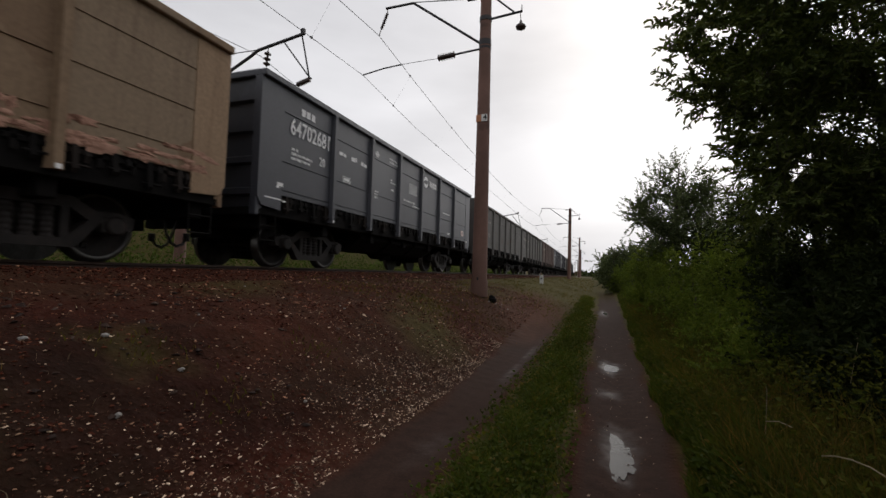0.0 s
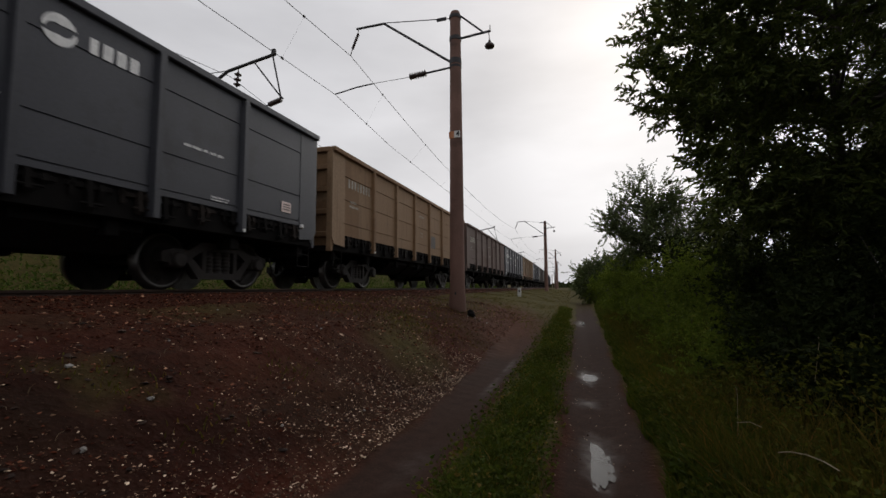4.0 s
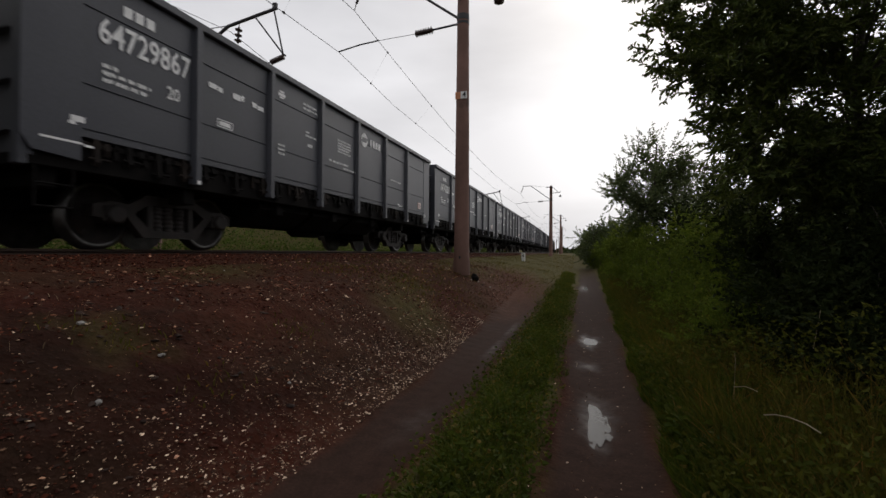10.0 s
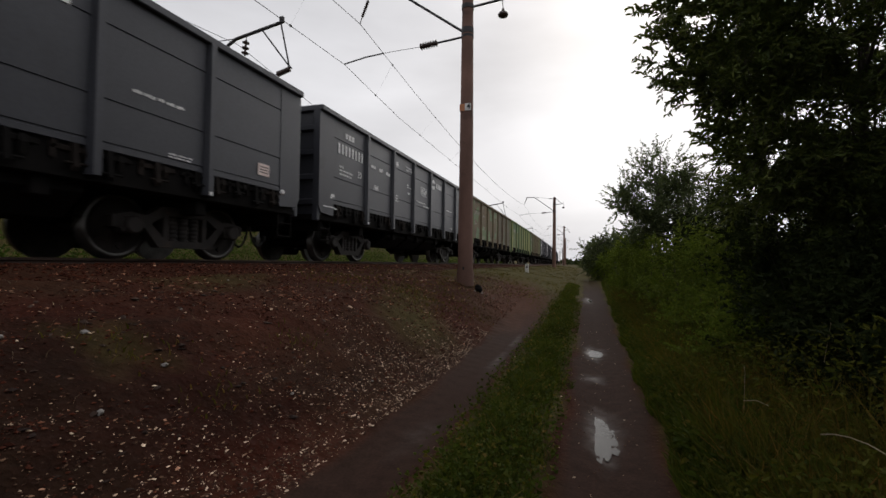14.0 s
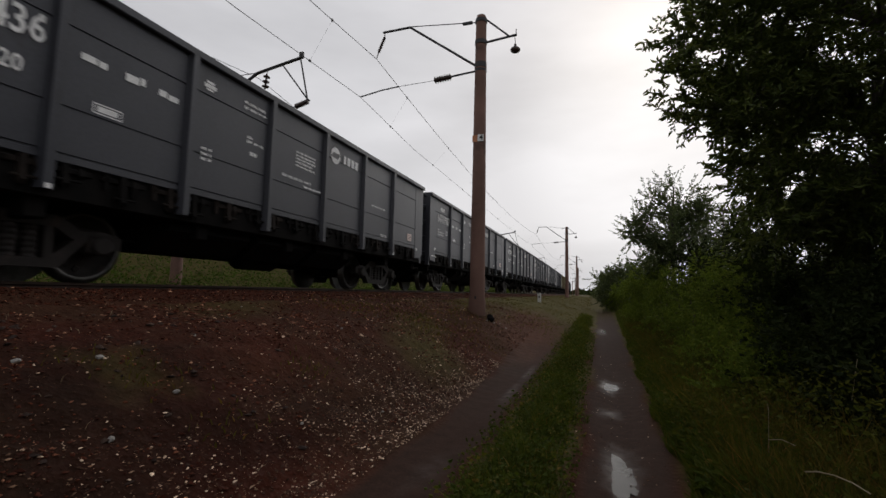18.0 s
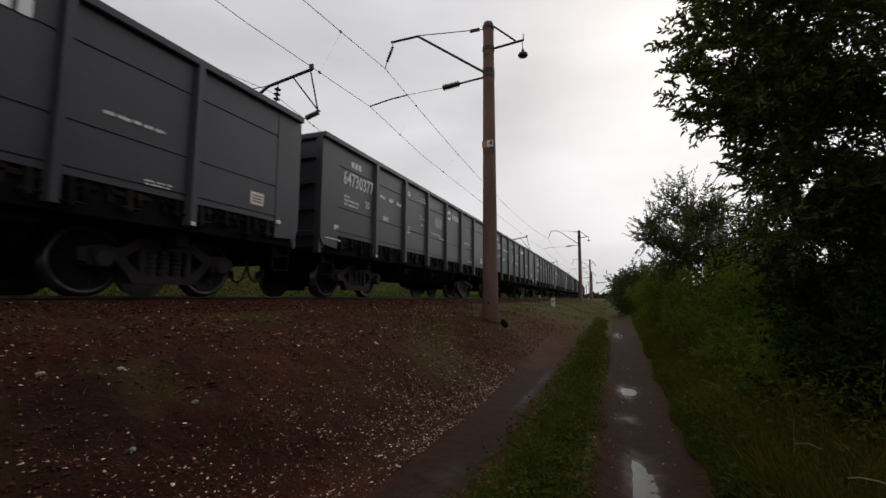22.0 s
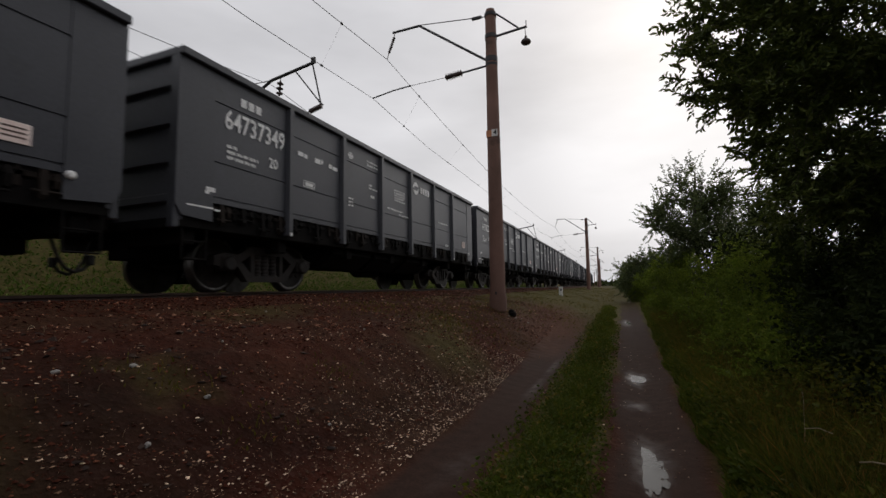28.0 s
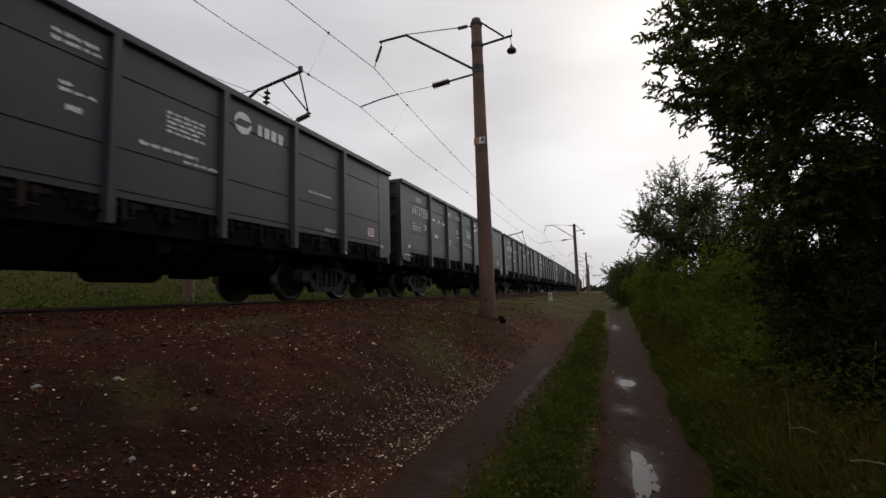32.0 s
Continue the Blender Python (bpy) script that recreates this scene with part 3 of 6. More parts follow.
def build_ground():
    def spread(edges):
        out = []
        for a, b, step in edges:
            out += list(np.arange(a, b, step))
        return np.array(out)
    xs = np.concatenate([-np.geomspace(900, 16, 26), spread([(-15, -6, 0.35), (-6, 1.2, 0.06), (1.2, 6, 0.3)]), np.geomspace(6, 900, 24)])
    ys = np.concatenate([-np.geomspace(700, 6, 18), spread([(-5, 1, 0.3), (1, 13, 0.06), (13, 30, 0.2), (30, 60, 0.8)]), np.geomspace(60, 2500, 40)])
    X, Y = np.meshgrid(xs, ys)
    Z = height(X, Y)
    rows, cols = X.shape
    idx = np.arange(rows * cols).reshape(rows, cols)
    quads = np.stack([idx[:-1, :-1], idx[:-1, 1:], idx[1:, 1:], idx[1:, :-1]], -1).reshape(-1, 4)
    me = fast("ground", np.stack([X, Y, Z], -1).reshape(-1, 3), quads, GROUND, True)
    U = X + np.maximum(Y, 0) ** 2 / (2 * RADIUS)
    wob = 0.03 * np.sin(Y * 1.7) + 0.03 * np.sin(Y * 4.1 + 1)

    def band(lo, hi, soft):
        return np.clip((U - lo - wob) / soft, 0, 1) * np.clip((hi - U + wob) / soft, 0, 1)
    left = -1.78 - 0.055 * np.clip(Y - 6, 0, 9)
    mud = np.maximum(band(left, -1.06, 0.10) * np.clip((14 - Y) / 4, 0, 1), band(-0.22, 0.53 + 0.008 * np.clip(Y, 0, 25), 0.10)) * np.clip((38 - Y) / 16, 0, 1)
    clay = np.clip(1.5 - 1.5 * np.hypot((U + 2.0 + 0.05 * (Y - 12)) / 1.2, (Y - 14.5) / 6.5) + 0.15 * np.sin(X * 5) * np.sin(Y * 2.3), 0, 1)
    patch = np.clip(np.sin(X * 1.3 + 2) * np.sin(Y * 0.9 + X * 0.6) * 1.6 - 0.55, 0, 1)
    grass = np.clip(np.maximum.reduce([band(-1.08, -0.24, 0.10), np.clip((U - 0.52) / 0.12, 0, 1), np.clip((-13.4 - U) / 0.5, 0, 1),
                                       np.clip((Y - 11.5) / 8 + 0.3 * np.sin(X * 2.1) * np.sin(Y * 0.8), 0, 1) * (U > -5.0), np.where(Y > 6, 0.7, 0.5) * patch * (U > -5.2), 0.38 * np.clip(1.5 - 1.5 * np.hypot((X + 3.35) / 0.5, (Y - 2.45) / 0.4) + 0.4 * np.sin(X * 9) * np.sin(Y * 11), 0, 1), 0.55 * np.clip(1.5 - 1.5 * np.hypot((X + 3.4) / 0.6, (Y - 8.4) / 1.1), 0, 1)]), 0, 1) * 0.9
    wet = np.zeros_like(X)                        # (x, y, half width, half length, strength)
    for px, py, rx, ry, k in ((0.09, 7.9, 0.17, 0.6, 0.9), (0.12, 4.2, 0.16, 0.65, 0.9), (0.07, 6.1, 0.15, 0.25, 0.5), (0.02, 17.5, 0.15, 1.2, 0.7), (-1.30, 6.7, 0.08, 0.8, 0.42), (-1.28, 8.6, 0.06, 0.9, 0.45), (-1.36, 3.6, 0.12, 0.5, 0.35)):
        d = np.hypot((U - px) / rx, (Y - py) / ry) + 0.25 * np.sin(X * 23 + Y * 9) * np.sin(Y * 7 + 1)
        wet = np.maximum(wet, k * np.clip(1.25 - d, 0, 1))
    # darker earth in the hollow at the foot of the slope
    dark_earth = np.clip((4.3 - Y + 0.35 * (U + 3.5) + 0.7 * np.sin(X * 1.9 + 1) * np.sin(Y * 1.4) + 0.3 * np.sin(X * 5.3) * np.sin(Y * 4.7)) / 1.5, 0, 1) * np.clip((-1.95 - U) / 0.4, 0, 1) * np.clip((U + 4.6) / 1.0, 0, 1)
    for name, values in (("dark_earth", dark_earth), ("mud", mud), ("clay", clay), ("grass", grass), ("wet", wet)):
        me.attributes.new(name, "FLOAT", "POINT").data.foreach_set("value", values.astype(np.float32).ravel())
    ob = new("ground", me)
    tagged(ob, "wet reddish-brown gravel embankment sloping to a muddy two-rut path", "ground", kind="structure")


build_ground()


def scatter(n, x0, x1, y0, y1, rng, near=1.0):
    """Random places, denser towards the camera by the power near."""
    y = y0 + (y1 - y0) * rng.random(n) ** near
    x = x0 + (x1 - x0) * rng.random(n)
    return x, y


def stones(name, label, places, sizes, mat, rng, flat=0.6, sink=0.25):
    """Many small angular stones in one mesh."""
    x, y = places
    n = len(x)
    base = np.array([(0, 0, 1), (1, 0, .1), (.3, .95, -.1), (-.85, .55, .1), (-.8, -.6, -.1), (.35, -.9, .15), (0, 0, -1)])
    tris = np.array([(0, 1, 2), (0, 2, 3), (0, 3, 4), (0, 4, 5), (0, 5, 1), (6, 2, 1), (6, 3, 2), (6, 4, 3), (6, 5, 4), (6, 1, 5)])
    v = base[None] * (1 + 0.35 * rng.standard_normal((n, 7, 1))).clip(0.5, 1.6) * sizes[:, None, None] * np.array((1, 0.75, flat))
    a, t = rng.random(n) * 6.283, rng.standard_normal(n) * 0.35
    c, s = np.cos(a)[:, None], np.sin(a)[:, None]
    vx, vy, vz = v[..., 0], v[..., 1], v[..., 2] + v[..., 0] * np.tan(t)[:, None] * 0.5
    z = height(x, y) + sizes * flat * (0.5 - sink)
    w = np.stack([vx * c - vy * s + x[:, None], vx * s + vy * c + y[:, None], vz + z[:, None]], -1)
    f = (tris[None] + 7 * np.arange(n)[:, None, None]).reshape(-1, 3)
    ob = new(name, fast(name, w.reshape(-1, 3), f, mat))
    return tagged(ob, label, "gravel", kind="stuff")


def clumped(x, y, rng, sharp=1.5):
    """Keep places by a patchy density."""
    d = 0.5 + 0.5 * np.sin(x * 2.1 + 1.7 * np.sin(y * 1.1)) * np.sin(y * 1.9 + 1.3 * np.sin(x * 1.7 + 2)) + 0.35 * np.sin(x * 6.1 + y * 2.3) * np.sin(y * 5.3 - x * 3.1)
    k = rng.random(len(x)) < np.clip(d, 0.06, 1) ** sharp
    return x[k], y[k]


def build_stones():
    rng = np.random.default_rng(3)
    x, y = clumped(*scatter(38000, -6.1, -1.95, 1.2, 16, rng, 1.2), rng, 0.8)
    stones("slope_gravel", "crushed reddish-brown stones strewn over the embankment slope", (x, y), (0.006 + 0.024 * rng.random(len(x)) ** 3.0) * np.interp(y, (1.5, 5), (0.7, 1)), BALLAST, rng, 0.5)
    # pale gravel washed down in fans beside the rut
    n = 30000
    y = 1.4 + 7.6 * rng.random(n) ** 0.9
    x = -1.76 - 0.05 * np.clip(y - 6, 0, 5) - np.abs(rng.standard_normal(n)) * (np.interp(y, (1, 3, 5.5, 7, 9), (0.55, 0.66, 0.60, 0.32, 0.16)) + 0.12 * np.sin(y * 1.7) + 0.08 * np.sin(y * 4.1))
    k = rng.random(n) < np.interp(y, (5.5, 8.5), (1, 0.25))
    x, y = x[k], y[k]
    x, y = clumped(x, y, rng, 0.28)
    stones("pale_gravel", "pale fine gravel washed down beside the rut", (x, y), (0.0038 + 0.0145 * rng.random(len(x)) ** 2.4) * np.interp(y, (1.5, 5), (0.75, 1)), PEBBLE, rng, 0.45)
    x, y = scatter(9000, -5.95, -5.2, -2, 45, rng, 1.5)
    stones("ballast_shoulder", "brown crushed-stone ballast along the sleeper ends", (x, y), 0.010 + 0.020 * rng.random(len(x)) ** 1.5, BALLAST, rng, 0.6, 0.2)
    x, y = scatter(1600, -1.2, 0.6, 1.5, 12, rng, 1.5)
    stones("path_grit", "small stones pressed into the muddy path", (x, y), 0.004 + 0.007 * rng.random(len(x)) ** 2, PEBBLE, rng)
    x, y = clumped(*scatter(6500, -5.6, -2.1, 1.4, 14, rng, 1.1), rng, 1.1)
    stones("pale_chips", "scattered pale stone chips on the brown slope", (x, y), 0.005 + 0.016 * rng.random(len(x)) ** 2.8, CHIP, rng, 0.3)
    x, y = clumped(*scatter(520, -5.4, -2.7, 4.2, 13, rng, 1.0), rng, 1.0)
    stones("pale_rubble", "pale broken stones scattered along the upper slope", (x, y), 0.013 + 0.030 * rng.random(len(x)) ** 2.2, CHIP, rng, 0.35, 0.3)
    # flat dull cobbles half sunk in the dark earth, and rust-red broken stone along the top of the slope
    x, y = clumped(*scatter(260, -4.6, -2.2, 1.5, 5.5, rng, 1.0), rng, 1.0)
    stones("sunken_cobbles", "dull grey-brown flat stones half sunk in dark earth", (x, y), 0.018 + 0.030 * rng.random(len(x)) ** 1.8, COBBLE, rng, 0.35, 0.35)
    x, y = clumped(*scatter(2600, -5.4, -3.2, 3.0, 13, rng, 1.0), rng, 1.2)
    stones("red_rubble", "rust-red broken stone along the top of the slope", (x, y), 0.014 + 0.032 * rng.random(len(x)) ** 2.2, REDSTONE, rng, 0.35, 0.3)
    # single larger stones that catch the light
    spots = [(-3.55, 5.6, .055), (-3.42, 5.5, .06), (-4.6, 3.0, .07), (-3.0, 2.6, .09), (-3.5, 2.35, .10), (-4.3, 2.5, .08), (-2.95, 12.0, .12), (-2.8, 12.2, .10),
             (-2.65, 12.05, .11), (-2.7, 12.5, .08), (-2.5, 12.3, .09), (-4.1, 4.1, .05), (-3.75, 3.4, .05), (-2.4, 3.3, .07), (-2.9, 4.6, .06), (-4.9, 5.2, .06), (-3.9, 7.5, .06),
             (-2.6, 6.4, .06), (-4.7, 8.4, .07), (-3.3, 9.6, .06), (-2.35, 7.7, .05), (-5.0, 6.6, .05), (-2.2, 4.4, .06), (-4.4, 3.7, .06), (-3.6, 1.9, .09), (-2.75, 1.95, .08)]
    for i, (x, y, r) in enumerate(spots):
        me = Mesh()
        bm = bmesh.new()
        bmesh.ops.create_icosphere(bm, subdivisions=1, radius=r * 0.30)
        for v in bm.verts:
            v.co *= 1 + 0.9 * noise.noise(v.co * (1.6 / r) + Vector((i * 3.1, 0, 0)))
            v.co.z *= 0.6
        me.add([v.co[:] for v in bm.verts], [[v.index for v in f.verts] for f in bm.faces])
        bm.free()
        ob = part("stone", me, PALE if i % 3 != 2 else SLEEPER, None, "", (x, y, float(height(x, y)) + r * 0.12))
        ob.rotation_euler = (0.2 * math.sin(i * 5), 0.2 * math.cos(i * 3), i * 1.9)
        tagged(ob, "pale broken stone lying on the brown embankment slope" if i < 6 or i > 10 else "pale rubble stone beside the foot of the mast", "stone", "pale stones")


build_stones()


# ---- puddles ----
def puddle(x, y, rx, ry, seed, label):
    """Shallow water with a ragged edge, broken by small islands of mud."""
    step, cells, index, verts = 0.008, [], {}, []
    z = float(height(x, y)) + 0.010

    def vert(i, j):
        if (i, j) not in index:
            index[i, j] = len(verts)
            h = 0.35 * noise.noise(Vector((i * .9 + seed, j * .9, 4)))
            verts.append(((i + h) * step, (j + h) * step * 2, 0.0))
        return index[i, j]
    for i in range(int(-1.8 * rx / step), int(1.8 * rx / step) + 1):
        for j in range(int(-0.9 * ry / step), int(0.9 * ry / step) + 1):
            u, v = i * step / rx, j * step * 2 / ry
            d = math.hypot(u, v) + 0.6 * noise.noise(Vector((u * 1.1 + seed, v * 1.3, seed))) + 0.45 * noise.noise(Vector((u * 3.5, v * 4.5 + seed, 7)))
            if d < 0.95:
                cells.append((vert(i, j), vert(i + 1, j), vert(i + 1, j + 1), vert(i, j + 1)))
    tagged(part("puddle", Mesh().add(verts, cells), WATER, None, "", (x, y, z)), label, "puddle", "puddles on the path")


puddle(0.09, 7.85, 0.12, 0.32, 1.0, "small rain puddle on the path mirroring the sky")
puddle(0.12, 4.10, 0.135, 0.52, 4.0, "long rain puddle in the wheel rut mirroring the sky")
puddle(0.02, 17.6, 0.10, 0.7, 9.0, "thin distant puddle on the path")


# ---- track ----
def sweep(profile, x, z, ys):
    """A profile (dx, dz) carried along the bent line."""
    me, n = Mesh(), len(profile)
    v = [(x + bend(y) + p, y, z + q) for y in ys for p, q in profile]
    me.add(v, [(j * n + i, j * n + (i + 1) % n, (j + 1) * n + (i + 1) % n, (j + 1) * n + i) for j in range(len(ys) - 1) for i in range(n)])
    return me


RAIL_YS = list(np.arange(-560, 0, 80.0)) + list(np.arange(0, 700, 10.0))
RAIL_PROFILE = [(-.075, -.18), (.075, -.18), (.075, -.17), (.012, -.155), (.010, -.05), (.036, -.035), (.036, -.006), (.030, 0), (-.030, 0), (-.036, -.006), (-.036, -.035), (-.010, -.05), (-.012, -.155), (-.075, -.17)]
for side in (XT + 0.76, XT - 0.76, XF + 0.76, XF - 0.76):
    tagged(part("rail", sweep(RAIL_PROFILE, side, ZR, RAIL_YS), RAILTOP if side in (XT + 0.76, XT - 0.76) else RUSTY), "worn steel railway rail on concrete sleepers", "rail", "rails of the two tracks", "structure")


def build_sleepers():
    def sleeper_mesh():
        prof = [(-1.35, 0), (1.35, 0), (1.35, .17), (1.25, .20), (.55, .20), (.45, .16), (-.45, .16), (-.55, .20), (-1.25, .20), (-1.35, .17)]
        me = Mesh().prism(prof, 1, -0.13, 0.13)
        for x in (-.76, .76):
            for d in (-.13, .13):
                me.box(x + d - .03, -.05, .19, x + d + .03, .05, .235, 0.008)
        return me.data("sleeper", SLEEPER)
    data = sleeper_mesh()
    for name, xt in (("near_trackbed", XT), ("far_trackbed", XF)):
        bed = thing(name, "row of concrete railway sleepers bedded in brown ballast", "railway track", (xt, 0, ZR - 0.38), kind="structure")
        for i in range(130 if xt == XT else 60):
            y = -6 + 0.55 * i
            ob = new("sleeper", data)
            ob.parent, ob.location = bed, (bend(y), y, 0.0)


build_sleepers()


# ---- overhead line ----
WIRE_Z, MESS_Z, SAG = 7.605, 8.815, 0.72


def insulator(me, p, q, r, n=4):
    """A string of n discs from p to q."""
    p, q = Vector(p), Vector(q)
    d = q - p
    n = n * 2 - 1 if n != 3 else 3
    me.tube(p, q, r * (0.3 if n == 3 else 0.6), n=8)
    for i in range(n):
        a = p + d * ((i + 0.25) / n)
        me.lathe(a, d, [(0, r * 0.35), (d.length * 0.22 / n, r), (d.length * 0.42 / n, r * 0.9), (d.length * 0.5 / n, r * 0.35)], 10)


def mast(y, detailed, top):
    """Concrete mast of the near track with its cantilever; x, z relative to the mast's foot on the line."""
    x0 = -3.28 + bend(y)
    foot = float(height(x0, y)) - 0.25 if y != 12.28 else 0.80
    m = thing("catenary_mast", "tapered brown concrete mast with steel cantilever beside the track", "mast", (x0, y, foot), "masts along the line")
    zt = top - foot
    n = 20 if detailed else 10
    shaft = Mesh().lathe((0, 0, 0), (0, 0, 1), [(0, .24), (.40, .235), (.47, .215), (zt * .5, .188), (zt - .14, .155), (zt - .04, .13), (zt, .05)], n)
    part("shaft", shaft, CONCRETE, m)
    dz = top - 9.635
    Z = lambda z: z + dz - foot
    for z, h in ((9.43, .10), (8.76, .12), (8.06, .16), (7.90, .07)):
        part("collar", Mesh().lathe((0, 0, Z(z) - h / 2), (0, 0, 1), [(0, .178), (h, .176)], n), STEEL, m, "dark steel clamp band")
    x = lambda v: v + 3.28
    part("cantilever_tube", Mesh().line([(x(-3.42), 0, Z(8.08)), (x(-5.58), 0, Z(9.67)), (x(-6.52), 0, Z(9.66))], .036, 8), STEEL, m)
    part("tie_rod", Mesh().line([(x(-3.42), 0, Z(9.43)), (x(-5.58), 0, Z(9.69))], .014, 6).box(x(-3.85), -.03, Z(9.41), x(-3.55), .03, Z(9.50), .01), STEEL, m)
    ins = Mesh()
    insulator(ins, (x(-6.46), 0, Z(9.50)), (x(-6.66), 0, Z(9.02)), .055, 5)
    ins.line([(x(-6.46), 0, Z(9.65)), (x(-6.46), 0, Z(9.50))], .015).line([(x(-6.66), 0, Z(9.02)), (x(-6.73), 0, Z(8.815))], .015)
    part("hanging_insulator", ins, PORCELAIN, m, "brown porcelain insulator string")
    ins = Mesh()
    insulator(ins, (x(-4.18), 0, Z(7.86)), (x(-4.72), 0, Z(7.815)), .11, 4)
    part("arm_insulator", ins, PORCELAIN, m, "brown ribbed porcelain insulator")
    arm = Mesh().line([(x(-3.42), 0, Z(7.92)), (x(-4.18), 0, Z(7.86))], .03, 8).line([(x(-4.72), 0, Z(7.815)), (x(-5.90), 0, Z(7.785))], .008)
    arm.line([(x(-5.90), 0, Z(7.785)), (x(-6.50), 0, Z(7.74)), (x(-7.25), 0, Z(7.62))], .022, 7)
    part("steady_arm", arm, STEEL, m)
    out = Mesh().line([(x(-3.10), 0, Z(9.44)), (x(-2.47), 0, Z(8.86))], .026, 6).line([(x(-3.10), 0, Z(8.76)), (x(-2.22), 0, Z(8.84))], .035, 6)
    out.line([(x(-2.24), 0, Z(8.84)), (x(-2.24), 0, Z(9.02))], .014)
    part("outer_bracket", out, STEEL, m)
    bell = Mesh().line([(x(-2.28), 0, Z(8.84)), (x(-2.26), 0, Z(8.55))], .012)
    bell.lathe((x(-2.26), 0, Z(8.30)), (0, 0, 1), [(0, .03), (.04, .13), (.09, .15), (.14, .12), (.17, .05), (.26, .035)], 12)
    part("bell_insulator", bell, PORCELAIN, m, "bell-shaped porcelain insulator")
    if detailed:
        plate = part("number_plate", Mesh().box(-.02, -.20, Z(5.72), .15, -.172, Z(5.92), .004), WHITE, m, "painted plate, half white and half orange")
        plate.location.x, plate.location.y = 0.012, 0.005
        part("orange_half", Mesh().box(-.16, -.195, Z(5.71), -.012, -.165, Z(5.91), .004), ORANGE, m, "orange half of the plate")
        digit(m, "4", 0.15, (0.045, -0.198, Z(5.76)))
        part("foot_bolt", Mesh().box(-.03, -.215, 0.42, .03, -.18, 0.54, .008), BLACK, m)
    return m


def text_mesh(body, size, depth, mat):
    cu = bpy.data.curves.new("lettering", "FONT")
    cu.body, cu.size, cu.extrude, cu.offset, cu.resolution_u = body, size / 0.7, depth, size * 0.020, 2
    tmp = bpy.data.objects.new("lettering", cu)
    me = bpy.data.meshes.new_from_object(tmp)
    bpy.data.objects.remove(tmp)
    bpy.data.curves.remove(cu)
    me.materials.clear()
    me.materials.append(mat)
    return me


def digit(parent, body, size, at):
    ob = part("painted_digit", text_mesh(body, size, 0.002, BLACK), None, parent, "black painted digit", at)
    ob.rotation_euler = (math.pi / 2, 0, 0)


def far_mast(y, top):
    """Mast beyond the far track; only its bracket shows over the wagons."""
    xm, dz = (-15.0 if y != 53.0 else -14.4) + bend(y), top - 9.635
    foot = 0.80
    m = thing("catenary_mast", "concrete mast beyond the far track with angled steel bracket", "mast", (xm, y + 0.32, foot), "masts along the line")
    part("shaft", Mesh().lathe((0, 0, 0), (0, 0, 1), [(0, .21), (8.6 + dz, .15), (8.7 + dz, .08)], 10), CONCRETE, m)
    x, Z = (lambda v: v + 15.0), (lambda z: z + dz - foot)
    beam = Mesh()
    for p, q in (((x(-14.9), 0, Z(7.75)), (x(-12.13), 0, Z(9.03))), ((x(-12.13), 0, Z(9.03)), (x(-11.79), 0, Z(9.22))), ((x(-11.79), 0, Z(9.22)), (x(-9.86), 0, Z(9.53)))):
        beam.line([p, q], .055, 8)
    beam.box(x(-9.95), -.05, Z(9.50), x(-9.80), .05, Z(9.72), .01)
    part("cantilever_beam", beam, STEEL, m)
    part("tie_rod", Mesh().line([(x(-14.9), 0, Z(9.3)), (x(-11.9), 0, Z(9.24))], .016), STEEL, m)
    part("strut", Mesh().line([(x(-10.66), 0, Z(9.36)), (x(-9.54), 0, Z(7.97))], .028), STEEL, m)
    part("strut", Mesh().line([(x(-9.90), 0, Z(9.45)), (x(-9.54), 0, Z(7.97)), (x(-9.44), 0, Z(7.90))], .028), STEEL, m)
    ins = Mesh()
    insulator(ins, (x(-9.50), 0, Z(7.88)), (x(-10.02), 0, Z(7.75)), .10, 4)
    part("arm_insulator", ins, PORCELAIN, m, "brown ribbed porcelain insulator")
    part("steady_arm", Mesh().line([(x(-10.02), 0, Z(7.75)), (x(-11.3), 0, Z(7.62))], .02), STEEL, m)
    ins = Mesh()
    insulator(ins, (x(-11.34), 0, Z(9.12)), (x(-11.39), 0, Z(8.58)), .125, 3)
    ins.line([(x(-11.33), 0, Z(9.30)), (x(-11.34), 0, Z(9.12))], .014)
    part("hanging_insulator", ins, PORCELAIN, m, "three-disc porcelain insulator string")


TOPS = {12.28: 9.635, 53.0: 9.15}
for y in MAST_YS:
    mast(y, y == 12.28, TOPS.get(y, 9.4))
    far_mast(y, 8.8 if y == 53.0 else TOPS.get(y, 9.2))


